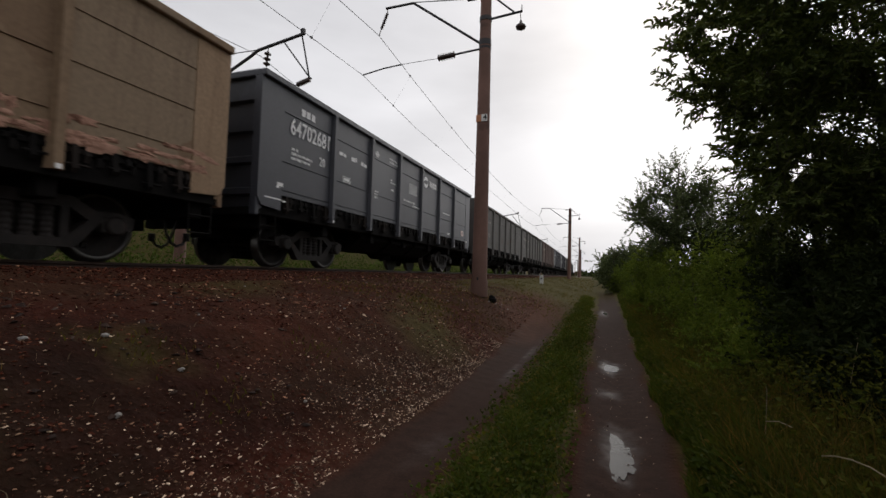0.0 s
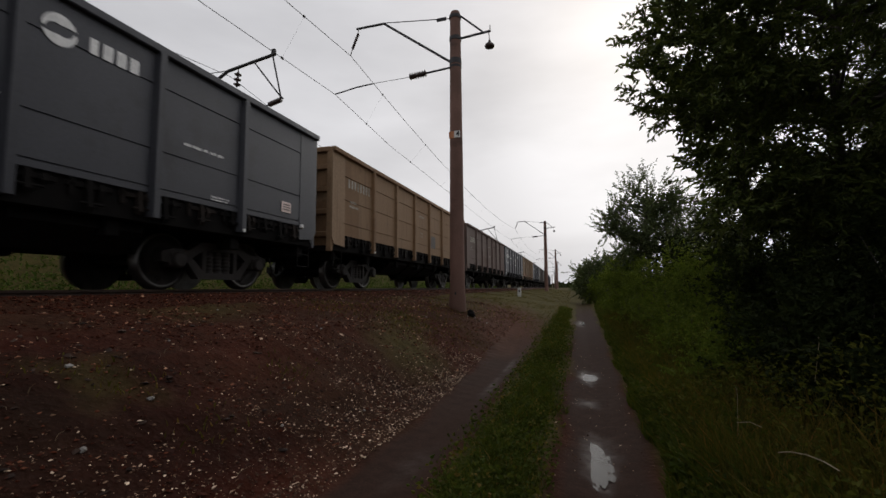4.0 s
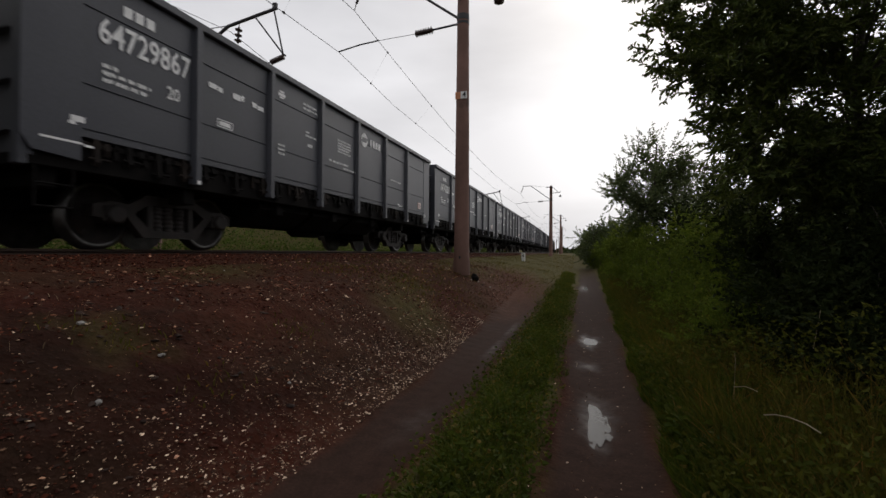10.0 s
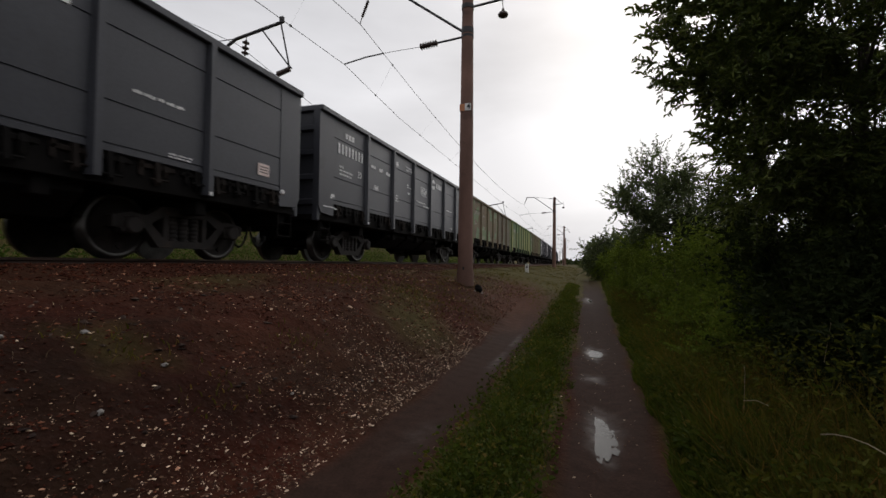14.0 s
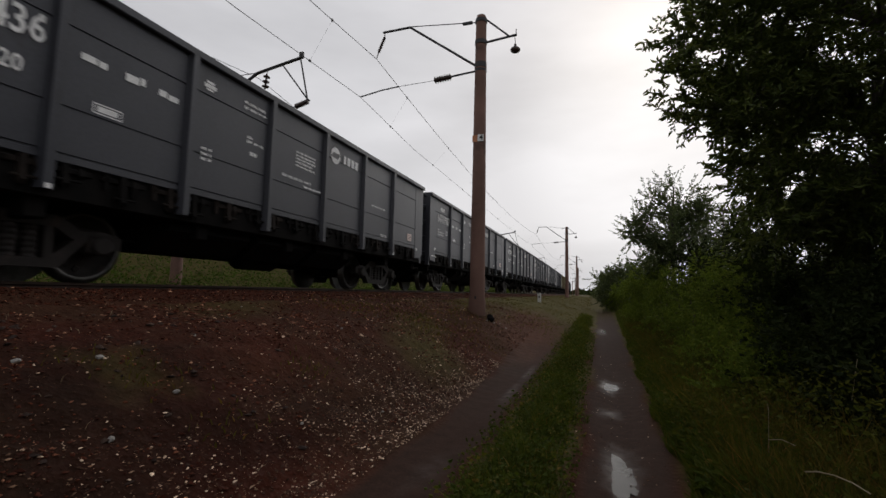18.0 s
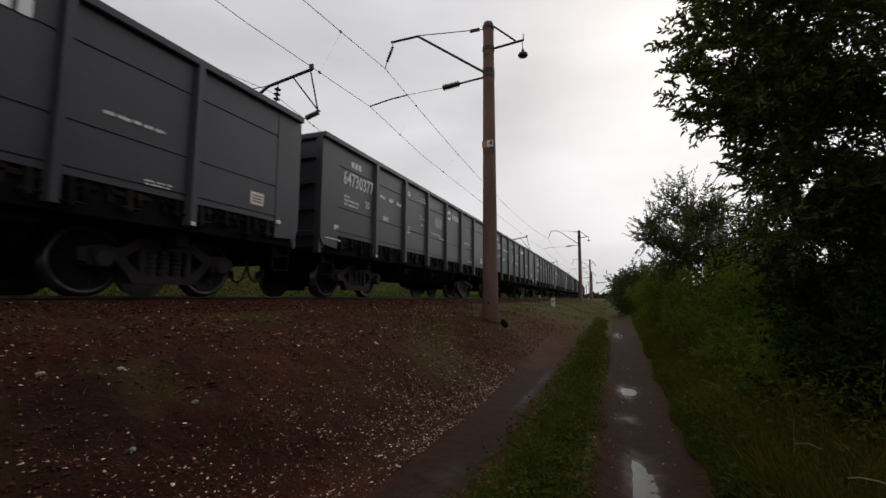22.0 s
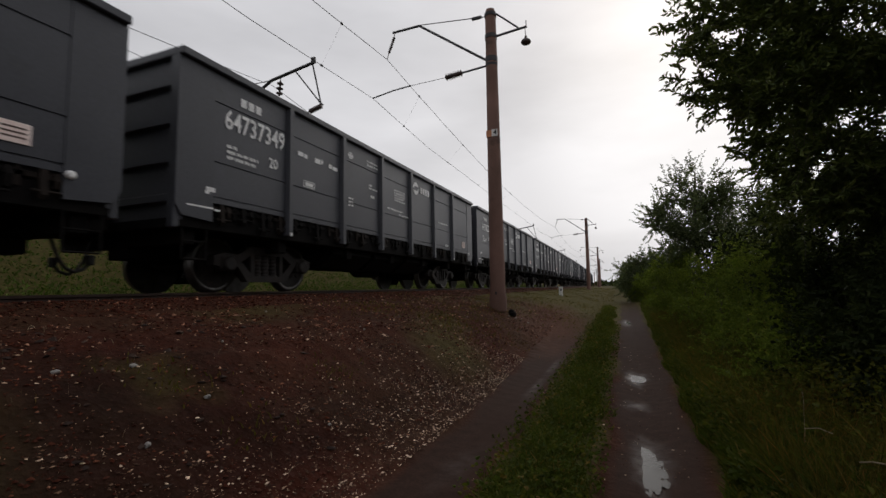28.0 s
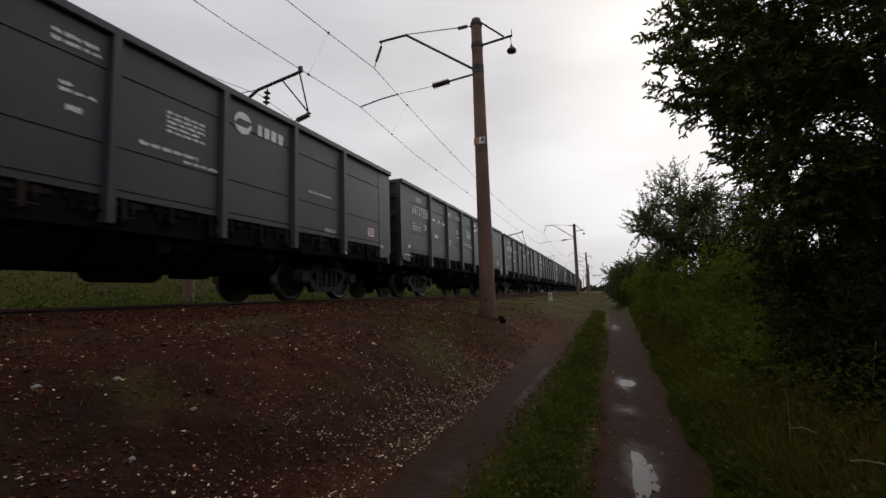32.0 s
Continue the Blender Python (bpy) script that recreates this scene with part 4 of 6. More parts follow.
def build_wires(x_wire, x_mess, sag):
    """Contact wire and messenger, hung span by span, with droppers."""
    wire, mess, drops = Mesh(), Mesh(), Mesh()
    for a, b in zip(MAST_YS, MAST_YS[1:]):
        steps = 16 if b < 120 else 5
        dza, dzb = TOPS.get(a, 9.4) - 9.635, TOPS.get(b, 9.4) - 9.635
        pw, pm = [], []
        for i in range(steps + 1):
            k = i / steps
            y = a + (b - a) * k
            xo = bend(a) + (bend(b) - bend(a)) * k
            dz = dza + (dzb - dza) * k
            pull = 0.30 * min(1.0, min(y - a, b - y) / 5.0) if x_wire > -9 else 0.0   # drawn in by the steady arms
            pw.append((x_wire + xo - pull, y, WIRE_Z + dz))
            pm.append((x_mess + xo + (x_wire - x_mess) * 4 * k * (1 - k) * 0.15, y, MESS_Z + dz - sag * 4 * k * (1 - k)))
        wire.line(pw, .008, 6)
        mess.line(pm, .009, 6)
        for i in range(1, steps, 2):
            drops.line([pm[i], pw[i]], .0016, 4)
            for p in (pm[i], pw[i]):
                drops.box(p[0] - .018, p[1] - .04, p[2] - .025, p[0] + .018, p[1] + .04, p[2] + .025)
    line = thing("overhead_line", "thin dark contact wire and messenger with droppers over the track", "overhead line", (0, 0, 0), "overhead lines")
    part("contact_wire", wire, CABLE, line)
    part("messenger_wire", mess, CABLE, line)
    tagged(part("dropper", drops, CABLE, line), kind="stuff")


build_wires(-7.25, -6.73, SAG)
build_wires(-11.35, -11.39, 1.3)


def marker_post(x, y, h):
    z = float(height(x, y))
    m = thing("marker_post", "short white concrete marker post with a dark mark", "marker post", (x, y, z - 0.05), "marker posts")
    w = h * 0.19
    part("post", Mesh().prism([(-w, 0), (w, 0), (w, h), (w * .6, h + .05), (-w * .6, h + .05), (-w, h)], 1, -.06, .06), WHITE, m)
    part("mark", Mesh().box(-w * .5, -.068, h * .62, w * .5, -.058, h * .80), BLACK, m, "dark painted mark")


def dark_lump(x, y):
    """A charred lump with a ragged outline."""
    bm = bmesh.new()
    bmesh.ops.create_icosphere(bm, subdivisions=2, radius=0.11)
    for v in bm.verts:
        v.co *= 1 + 0.55 * noise.noise(v.co * 9)
    me = Mesh().add([v.co[:] for v in bm.verts], [[v.index for v in f.verts] for f in bm.faces])
    bm.free()
    tagged(part("charred_lump", me, UNDER, None, "", (x, y, float(height(x, y)) + 0.10)), "small charred black lump lying at the foot of the mast", "lump")


dark_lump(-2.90, 12.2)


marker_post(-3.29 + bend(26.4), 26.4, 0.50)
marker_post(-3.3 + bend(54), 54.0, 0.40)


# ---- freight wagons: local y along the track, x towards the path, z from the rail ----
HALF = 1.565
POST_YS = [-BODY / 2 + 2.27 + 1.72 * i for i in range(6)]
Z0, Z1 = 1.03, 3.505


def lerp_z(f):
    return Z1 - 0.11 - (Z1 - 0.11 - Z0) * f


GROOVES = (0.20, 0.60, 0.83)
OLD_GROOVES = (0.22, 0.48, 0.74)


def panel_data(width, mat, rows=GROOVES):
    """One pressed side panel with horizontal grooves, a single folded sheet."""
    out = [(-.030, Z0 + .315), (.004, Z0 + .315)]
    for f in reversed(rows):
        z = lerp_z(f)
        out += [(.004, z - .016), (-.014, z - .010), (-.014, z + .010), (.004, z + .016)]
    out += [(.004, Z1 - .11), (-.030, Z1 - .11)]
    w = width / 2
    return Mesh().prism_xz(out, -w, w).data("panel", mat)


def wagon_data(mat):
    """Shared meshes of one paint."""
    d = {"mat": mat}
    rows = GROOVES if mat is DARK_PAINT else OLD_GROOVES
    mats = PANEL_PAINT.get(mat.name, (mat,) * 7)
    made = {}
    for i, m in enumerate(mats):
        key = (m.name, {0: 1.644, 6: 1.724}.get(i, 1.72))
        if key not in made:
            made[key] = panel_data(key[1], m, rows)
        d["panel", i] = made[key]
    edge = CORNER_PAINT.get(mat.name, mat)
    outline = [(-.31, Z0 + .22), (-.20, Z0 + .06), (.31, Z0 + .02), (.31, Z1 - .11), (-.31, Z1 - .11)]
    d["corner_rear"] = Mesh().prism(outline, 0, -.030, .012).data("corner_plate", edge)
    d["corner_front"] = Mesh().prism([(-y, z) for y, z in outline], 0, -.030, .012).data("corner_plate", edge)
    d["post"] = Mesh().prism([(-.03, -.085), (.085, -.05), (.085, .05), (-.03, .085)], 2, Z0 - .03, Z1 - .10).data("post", POST_PAINT.get(mat.name, mat))
    d["rail"] = Mesh().box(-.05, -BODY / 2, Z1 - .12, .085, BODY / 2, Z1, .015).data("top_rail", POST_PAINT.get(mat.name, mat))
    # sill behind the panel feet: the recess's shade is painted in as near-black
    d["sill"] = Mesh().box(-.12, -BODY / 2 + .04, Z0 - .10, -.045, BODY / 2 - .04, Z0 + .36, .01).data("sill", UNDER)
    west = Mesh().box(-.03, -BODY / 2, Z0, .0, BODY / 2, Z1, .01)
    for y in POST_YS:
        west.box(-.10, y - .07, Z0 - .15, -.03, y + .07, Z1, .01)
    d["west"] = west.data("side_wall", mat)
    prof = [(.03, Z0), (-.03, Z0)]                # (y, z): a sheet with pressed ribs
    for i in range(4):
        z = Z0 + .22 + i * .56
        prof += [(-.03, z), (-.11, z + .03), (-.11, z + .13), (-.03, z + .16)]
    prof += [(-.03, Z1 - .02), (.03, Z1 - .02)]
    end = Mesh().prism(prof, 0, -HALF + .03, HALF - .03)
    d["end_post"] = Mesh().box(-.07, -.115, Z0 - .12, .07, -.02, Z1 - .04, .012).data("end_post", mat)
    d["end_rail"] = Mesh().box(-HALF + .05, -.12, Z1 - .12, HALF - .05, .05, Z1 + .002, .012).data("end_rail", POST_PAINT.get(mat.name, mat))
    d["end"] = end.data("end_wall", POST_PAINT.get(mat.name, mat))
    return d


def common_data():
    c = {}
    # parts below the floor carry their shade in the near-black colour
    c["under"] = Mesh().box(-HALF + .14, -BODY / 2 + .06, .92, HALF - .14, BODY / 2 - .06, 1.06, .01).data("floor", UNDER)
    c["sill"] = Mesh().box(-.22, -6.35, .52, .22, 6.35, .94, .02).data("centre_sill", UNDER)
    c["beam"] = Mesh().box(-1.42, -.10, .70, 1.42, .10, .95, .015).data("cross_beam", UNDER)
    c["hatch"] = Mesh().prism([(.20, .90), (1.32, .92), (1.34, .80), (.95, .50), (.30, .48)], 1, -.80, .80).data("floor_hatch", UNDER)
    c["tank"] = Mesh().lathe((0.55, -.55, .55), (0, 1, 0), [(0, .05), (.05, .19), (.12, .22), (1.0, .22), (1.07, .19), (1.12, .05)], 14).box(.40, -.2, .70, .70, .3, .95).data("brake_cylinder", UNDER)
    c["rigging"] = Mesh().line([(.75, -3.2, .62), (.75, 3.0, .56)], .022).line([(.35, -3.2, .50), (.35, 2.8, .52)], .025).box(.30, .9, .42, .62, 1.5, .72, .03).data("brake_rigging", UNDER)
    for k in range(3):          # hatch latches under the sill: hinge strap, hook and pin, each hanging a little differently
        b = Mesh()
        low = Z0 + (-.02, -.07, .03)[k]
        b.prism([(-.06, Z0 + .33), (.010, Z0 + .31), (.022, Z0 + .16), (.040, low + .05), (.005, low), (-.05, low + .04)], 1, -.035, .035)
        b.prism([(-.06, Z0 + .30), (-.01, Z0 + .29), (.015, Z0 + .20), (-.01, low + .14), (-.06, low + .16)], 1, .10 + .02 * k, .17 + .02 * k)
        b.box(-.055, -.26, Z0 + .20, -.012, .30, Z0 + .27, .012)
        b.tube((.012, -.10, low + .09), (.012, .16, low + .09), .018, n=6)
        b.prism([(-.05, Z0 + .32), (-.012, Z0 + .32), (-.012, Z0 + .10), (-.05, Z0 + .12)], 1, -.25 + .03 * k, -.19 + .03 * k)
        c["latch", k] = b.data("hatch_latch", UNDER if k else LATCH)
    # side frame of a two-axle bogie
    def side_frame(x):
        s = Mesh()
        top = [(-1.20, .44), (-1.20, .60), (-.98, .66), (-.70, .64), (-.42, .80), (.42, .80), (.70, .64), (.98, .66), (1.20, .60), (1.20, .44), (1.06, .42), (.98, .54), (.80, .52), (.62, .52), (.40, .66), (-.40, .66), (-.62, .52), (-.80, .52), (-.98, .54), (-1.06, .42)]
        s.prism(top, 0, x - .09, x + .09)
        s.prism([(-.78, .52), (-.62, .52), (-.36, .28), (.36, .28), (.62, .52), (.78, .52), (.48, .17), (-.48, .17)], 0, x - .08, x + .08)
        for y in (-.36, .36):
            s.box(x - .08, y - .05, .26, x + .08, y + .05, .70, .01)
        for y in (-.925, .925):
            s.box(x - .13, y - .15, .36, x + .12, y + .15, .60, .03)
            s.lathe((x + .10, y, .475), (1, 0, 0), [(0, .135), (.06, .135), (.08, .10)], 12)
        for y in (-.20, 0, .20):
            s.lathe((x - .01, y, .26), (0, 0, 1), [(.4 * i / 24, .078 + .010 * (i % 4 in (1, 2))) for i in range(25)], 9)
        return s
    f = side_frame(1.02)
    f.v += [(-x, y, z) for x, y, z in f.v]
    n = len(f.v) // 2
    f.s += f.s
    f.f += [tuple(i + n for i in q)[::-1] for q in f.f]
    f.box(-1.0, -.22, .44, 1.0, .22, .66, .03)
    f.line([(-.8, -.45, .40), (.8, -.45, .40)], .05).line([(-.8, .45, .40), (.8, .45, .40)], .05)
    for sx in (-1, 1):          # brake shoes
        for y in (-.40, .40):
            f.box(sx * .76 - .05, y - .06, .30, sx * .76 + .05, y + .06, .62, .015)
    c["bogie"] = f.data("bogie", BOGIE)
    w = Mesh().tube((-1.06, 0, 0), (1.06, 0, 0), .075, n=10)
    for s in (-1, 1):
        w.lathe((s * .72, 0, 0), (s, 0, 0), [(-.04, .50), (-.012, .505), (.0, .478), (.10, .472), (.105, .405), (.06, .39), (.045, .24), (.07, .16), (.12, .13), (.12, .09)], 28)
        for i in range(3):      # cast marks on the disc
            a = i * 2.1
            w.box(s * .775 - .012, .30 * math.cos(a) - .04, .30 * math.sin(a) - .04, s * .775 + .012, .30 * math.cos(a) + .04, .30 * math.sin(a) + .04, .006)
    me = c["wheelset"] = w.data("wheelset", BOGIE)
    me.materials.append(POLISHED)           # treads and rims worn bright
    for p in me.polygons:
        if min(math.hypot(me.vertices[i].co.y, me.vertices[i].co.z) for i in p.vertices) > 0.40:
            p.material_index = 1
    k = Mesh().box(-.11, -.02, .92, .11, .62, 1.14, .03).box(-.17, .50, .86, .17, .68, 1.18, .04)
    c["coupler"] = k.data("coupler", BOGIE)
    c["hose"] = Mesh().line([(.42, -.10, .92), (.44, -.02, .70), (.44, .05, .50), (.43, .14, .36), (.42, .26, .30), (.41, .38, .34), (.40, .46, .44)], .024, 7).box(.36, .42, .40, .46, .50, .54, .01).data("brake_hose", BLACK)
    c["step"] = Mesh().line([(HALF - .06, .18, 1.0), (HALF - .06, .18, .48), (HALF - .06, .58, .48), (HALF - .06, .58, 1.0)], .014).line([(HALF - .06, .18, .74), (HALF - .06, .58, .74)], .014).data("step", UNDER)
    c["cap"] = Mesh().lathe((.012, 0, Z0 + .30), (1, 0, 0), [(0, .05), (.03, .05), (.05, .03)], 10).data("tie_down", LETTER)
    c["tip"] = Mesh().box(.086, -.032, Z0 - .026, .090, .032, Z0 + .03).data("post_tip", LETTER)
    return c


COMMON = common_data()


def bars(rects, mat):
    """Flat painted bars (y0, z0, y1, z1) on a panel's face."""
    me = Mesh()
    for y0, z0, y1, z1 in rects:
        me.add([(.0145, y0, z0), (.0145, y1, z0), (.0145, y1, z1), (.0145, y0, z1)], [(0, 1, 2, 3)])
    return me.data("stencil", mat)


def lines_of(y, z, widths, h=0.045, gap=0.03, words=True, seed=0):
    """Rows of unreadable small print as short bars."""
    rnd, out = random.Random(seed), []
    for i, w in enumerate(widths):
        zz, yy = z - i * (h + gap), y
        while yy < y + w - 0.02:
            d = min(rnd.uniform(0.08, 0.18) if words else w, y + w - yy)
            while d > 0.02:             # letter-wide bars of uneven height
                out.append((yy, zz - h * rnd.uniform(0.75, 1.0), yy + 0.026, zz - h * rnd.uniform(0.0, 0.2)))
                yy, d = yy + 0.034, d - 0.034
            yy += 0.03
    return out


def emblem():
    """Round two-part emblem and a block of plain letter-high bars."""
    me = Mesh()
    for a0 in (0.3, 0.3 + math.pi):       # two interlocked commas, thick at the head
        ring = [a0 + math.pi * 0.92 * i / 14 for i in range(15)]
        outer = [(.0145, .19 * math.cos(a), .19 * math.sin(a)) for a in ring]
        inner = [(.0145, (.165 - .105 * math.sin(math.pi * (i / 14) ** 0.7)) * math.cos(a + .10), (.165 - .105 * math.sin(math.pi * (i / 14) ** 0.7)) * math.sin(a + .10)) for i, a in enumerate(ring)]
        me.add(outer + inner, [(i, i + 1, 16 + i, 15 + i) for i in range(14)])
    for y, w in ((.34, .10), (.50, .13), (.68, .13), (.86, .13)):
        me.box(.0135, y, -.10, .0165, y + w, .10)
    return me.data("emblem", LETTER)


def stencils():
    s = {}
    half = BODY / 2
    mid = [-half] + POST_YS + [half]
    centre = [(a + b) / 2 for a, b in zip(mid, mid[1:])]
    s["centre"] = centre
    s["owner"] = bars([(-.02, 3.02, .10, 3.16), (.14, 3.02, .26, 3.16), (.30, 3.02, .42, 3.16)], LETTER)
    s["weights"] = bars(lines_of(-.28, 2.32, (.22, .66, .60), .065, .025, seed=1), LETTER)
    s["code"] = text_mesh("20", 0.18, 0.0015, LETTER)
    s["depot"] = bars([(-.66, 1.46, -.58, 1.50), (-.64, 1.50, -.48, 1.57), (-.95, 1.24, -.50, 1.265), (-.48, 1.22, -.38, 1.25)], LETTER)
    s["three"] = bars([(-.62, 2.60, -.45, 2.68), (-.43, 2.59, -.33, 2.67), (-.10, 2.58, .08, 2.68), (.10, 2.60, .16, 2.70), (.36, 2.58, .48, 2.67), (.50, 2.57, .66, 2.65)], LETTER)
    s["tag"] = bars([(-.45, 2.02, -.10, 2.035), (-.45, 2.135, -.10, 2.15), (-.45, 2.02, -.435, 2.15), (-.115, 2.02, -.10, 2.15), (-.40, 2.05, -.15, 2.12)], LETTER)
    s["disc"] = bars([(-.60, 3.0, -.46, 3.03), (-.64, 3.04, -.42, 3.10), (-.60, 3.11, -.46, 3.15)], LETTER)
    s["words"] = bars(lines_of(.18, 3.16, (.50, .52), .06, .03, seed=4) + lines_of(.28, 2.58, (.16, .42), .05, .03, seed=5) + lines_of(.36, 2.32, (.22,), .08, .03, seed=6)
                      + lines_of(-.62, 2.10, (.20, .22, .20), .05, .03, seed=7), LETTER)
    s["table"] = bars(lines_of(-.12, 2.72, (.66, .62, .68, .58, .64), .05, .018, seed=8) + lines_of(-.50, 2.17, (.90,), .06, .03, seed=9) + lines_of(.16, 2.07, (.62,), .05, .03, seed=10), LETTER)
    s["emblem"] = emblem()
    s["strip"] = bars(lines_of(-.40, 2.24, (.80,), .055, .02, seed=11), LETTER)
    s["small"] = bars(lines_of(.16, 1.52, (.42, .36), .03, .015, seed=12), LETTER)
    s["plate"] = Mesh().box(.004, .0, 1.50, .020, .30, 1.72, .004).data("plate", PINKTAG)
    s["plate_bar"] = bars([(.04, 1.55, .26, 1.57), (.04, 1.60, .26, 1.62), (.04, 1.65, .26, 1.67)], BROWN_PAINT)
    s["number_bar"] = bars([(-.34 + .165 * i, 2.62, -.26 + .165 * i, 2.85) for i in range(8)], FADED)
    s["white_bar"] = bars([(-.34 + .165 * i, 2.60, -.26 + .165 * i, 2.85) for i in range(8)], LETTER)
    s["repair"] = bars([(-.62, 1.62, -.02, 2.10)], GREYBROWN_PAINT)
    s["rust"] = bars([(.10, 1.55, .18, 1.78), (.20, 1.62, .30, 1.72), (.42, 1.50, .48, 1.74), (-.40, 1.48, -.32, 1.60)], RUSTY)
    s["raised"] = bars([(.94, 2.80, .99, 2.88)], LETTER)
    s["old"] = bars(lines_of(-.28, 2.30, (.40, .55), .07, .05, seed=15), FADED)
    s["old2"] = bars(lines_of(-.30, 2.75, (.60,), .09, .05, seed=16) + lines_of(-.2, 2.1, (.35, .30), .06, .05, seed=17), FADED)
    return s


STENCIL = stencils()
PAINTS = {k: wagon_data(m) for k, m in (("dark", DARK_PAINT), ("tan", TAN_PAINT), ("ochre", OCHRE_PAINT), ("brown", BROWN_PAINT), ("green", GREEN_PAINT), ("olive", OLIVE_PAINT), ("patched", PATCHED_PAINT), ("grey", GREYBROWN_PAINT))}
LABELS = {"ochre": "ochre-brown open gondola wagon with rust marks on the rails", "dark": "charcoal-grey open gondola wagon with white stencilled lettering on the rails", "tan": "dusty tan open gondola wagon with faded lettering on the rails",
          "brown": "dull brown open gondola wagon with a pale tag on the rails", "green": "weathered green open gondola wagon streaked with rust",
          "olive": "olive-green open gondola wagon with rusty stains", "patched": "patchy green and rust-brown open gondola wagon", "grey": "grey-brown open gondola wagon with rusty posts"}


def wagon(paint, number=""):
    d, c, s = PAINTS[paint], COMMON, STENCIL
    w = thing("gondola_wagon", LABELS[paint], "freight wagon", (XT, 0, ZR), "wagons of the freight train")
    half = BODY / 2
    part("floor", c["under"], None, w)
    part("centre_sill", c["sill"], None, w)
    for y in (-6.25, -4.3, -2.1, 0, 2.1, 4.3, 6.25):
        part("cross_beam", c["beam"], None, w, "", (0, y, 0))
    for y in (-1.8, 0.0, 1.8):
        part("floor_hatch", c["hatch"], None, w, "", (0, y + .001, 0))
    part("brake_cylinder", c["tank"], None, w)
    part("brake_rigging", c["rigging"], None, w)
    side = part("side_wall", d["sill"], None, w, "", (HALF, 0, 0))
    edges = [-half] + POST_YS + [half]
    for i in range(7):
        shift = .312 if i == 0 else -.312 if i == 6 else 0
        part("panel", d["panel", i], None, side, "", (0, s["centre"][i] + shift, 0))
    part("corner_plate", d["corner_rear"], None, side, "", (0, -half + .312, 0))
    part("corner_plate", d["corner_front"], None, side, "", (0, half - .312, 0))
    for y in POST_YS:
        part("post", d["post"], None, side, "", (0, y, 0))
    part("post_tip", c["tip"], None, side, "whitened foot of a post", (0, POST_YS[0], 0))
    part("post_tip", c["tip"], None, side, "whitened foot of a post", (0, POST_YS[5], 0))
    if paint == "dark":
        part("tie_down", c["cap"], None, side, "whitened tie-down knob", (0, half - .56, 0))
    part("top_rail", d["rail"], None, side)
    for i in range(7):
        n = 4 if i in (0, 6) else 3
        for j in range(n):
            a, b = edges[i] + (.80 if i == 0 else .2), edges[i + 1] - (.80 if i == 6 else .2)
            part("hatch_latch", c["latch", (i * 2 + j * 5) % 3], None, side, "", (0, a + (b - a) * j / (n - 1), 0))
    part("side_wall", d["west"], None, w, "", (-HALF, 0, 0))
    part("end_wall", d["end"], None, w, "", (0, -half + .12, 0))
    e = part("end_wall", d["end"], None, w, "", (0, half - .12, 0))
    e.rotation_euler = (0, 0, math.pi)
    for o in [o for o in w.children if o.name.startswith("end_wall")]:
        for x in (-HALF + .09, HALF - .09):
            part("end_post", d["end_post"], None, o, "", (x, 0, 0))
        part("end_rail", d["end_rail"], None, o)
    for sy in (-1, 1):
        b = part("bogie", c["bogie"], None, w, "grimy cast-steel bogie", (0, sy * 4.325, 0))
        for dy in (-.925, .925):
            part("wheelset", c["wheelset"], None, b, "", (0, dy, .475))
        k = part("coupler", c["coupler"], None, w, "", (0, sy * (half - .30), 0))
        h = part("brake_hose", c["hose"], None, w, "black rubber brake hose", (0, sy * (half - .10), 0))
        st = part("step", c["step"], None, w, "", (0, sy * half - (.75 if sy > 0 else 0.0), 0))
        if sy < 0:
            k.rotation_euler = h.rotation_euler = (0, 0, math.pi)
            h.location.x = 0.0
    C = s["centre"]
    put = lambda key, i: tagged(part("stencil", s[key], None, side, "white stencilled marks", (0, C[i], 0)), kind="stuff")
    if paint == "dark":
        for key, i in (("owner", 0), ("weights", 0), ("depot", 0), ("three", 1), ("tag", 1), ("disc", 2), ("words", 2), ("table", 3), ("strip", 5), ("small", 5)):
            put(key, i)
        ob = part("stencil", s["code"], None, side, "white stencilled number", (.0155, C[0] + .62, 2.17))
        ob.rotation_euler, ob.scale.x = (math.pi / 2, 0, math.pi / 2), 0.85
        tagged(part("emblem", s["emblem"], None, side, "white round emblem and letter bars", (0, C[4] - .45, 3.02)), kind="stuff")
        p = part("plate", s["plate"], None, side, "pale pink route plate", (0, C[6] - .06, .05))
        part("stencil", s["plate_bar"], None, side, "", (.007, C[6] - .06, .05))
        if number:
            ob = part("wagon_number", text_mesh(number, 0.31, 0.0015, LETTER), None, side, "white stencilled wagon number", (.0155, C[0] - .34, 2.57))
            ob.rotation_euler = (math.pi / 2, 0, math.pi / 2)
            ob.scale.x = 0.765
            part("stencil", s["raised"], None, side, "small white raised mark", (0, C[0], 0))
        else:
            tagged(part("wagon_number", s["white_bar"], None, side, "white stencilled marks", (0, C[0], 0)), kind="stuff")
    else:
        if number:
            ob = part("wagon_number", text_mesh(number, 0.31, 0.0015, FADED), None, side, "faded painted wagon number", (.0155, C[0] - .34, 2.57))
            ob.rotation_euler = (math.pi / 2, 0, math.pi / 2)
            ob.scale.x = 0.765
        else:
            tagged(part("wagon_number", s["number_bar"], None, side, "faded painted marks", (0, C[0], 0)), kind="stuff")
        if paint == "ochre":
            part("repair_patch", s["repair"], None, side, "dark brown repainted patch", (0, C[4], 0))
            part("rust_mark", s["rust"], None, side, "rust-red scuffs", (0, C[6], 0))
        put("old", 0)
        put("old2", 3 if paint in ("tan", "ochre", "brown") else 1)
    return w


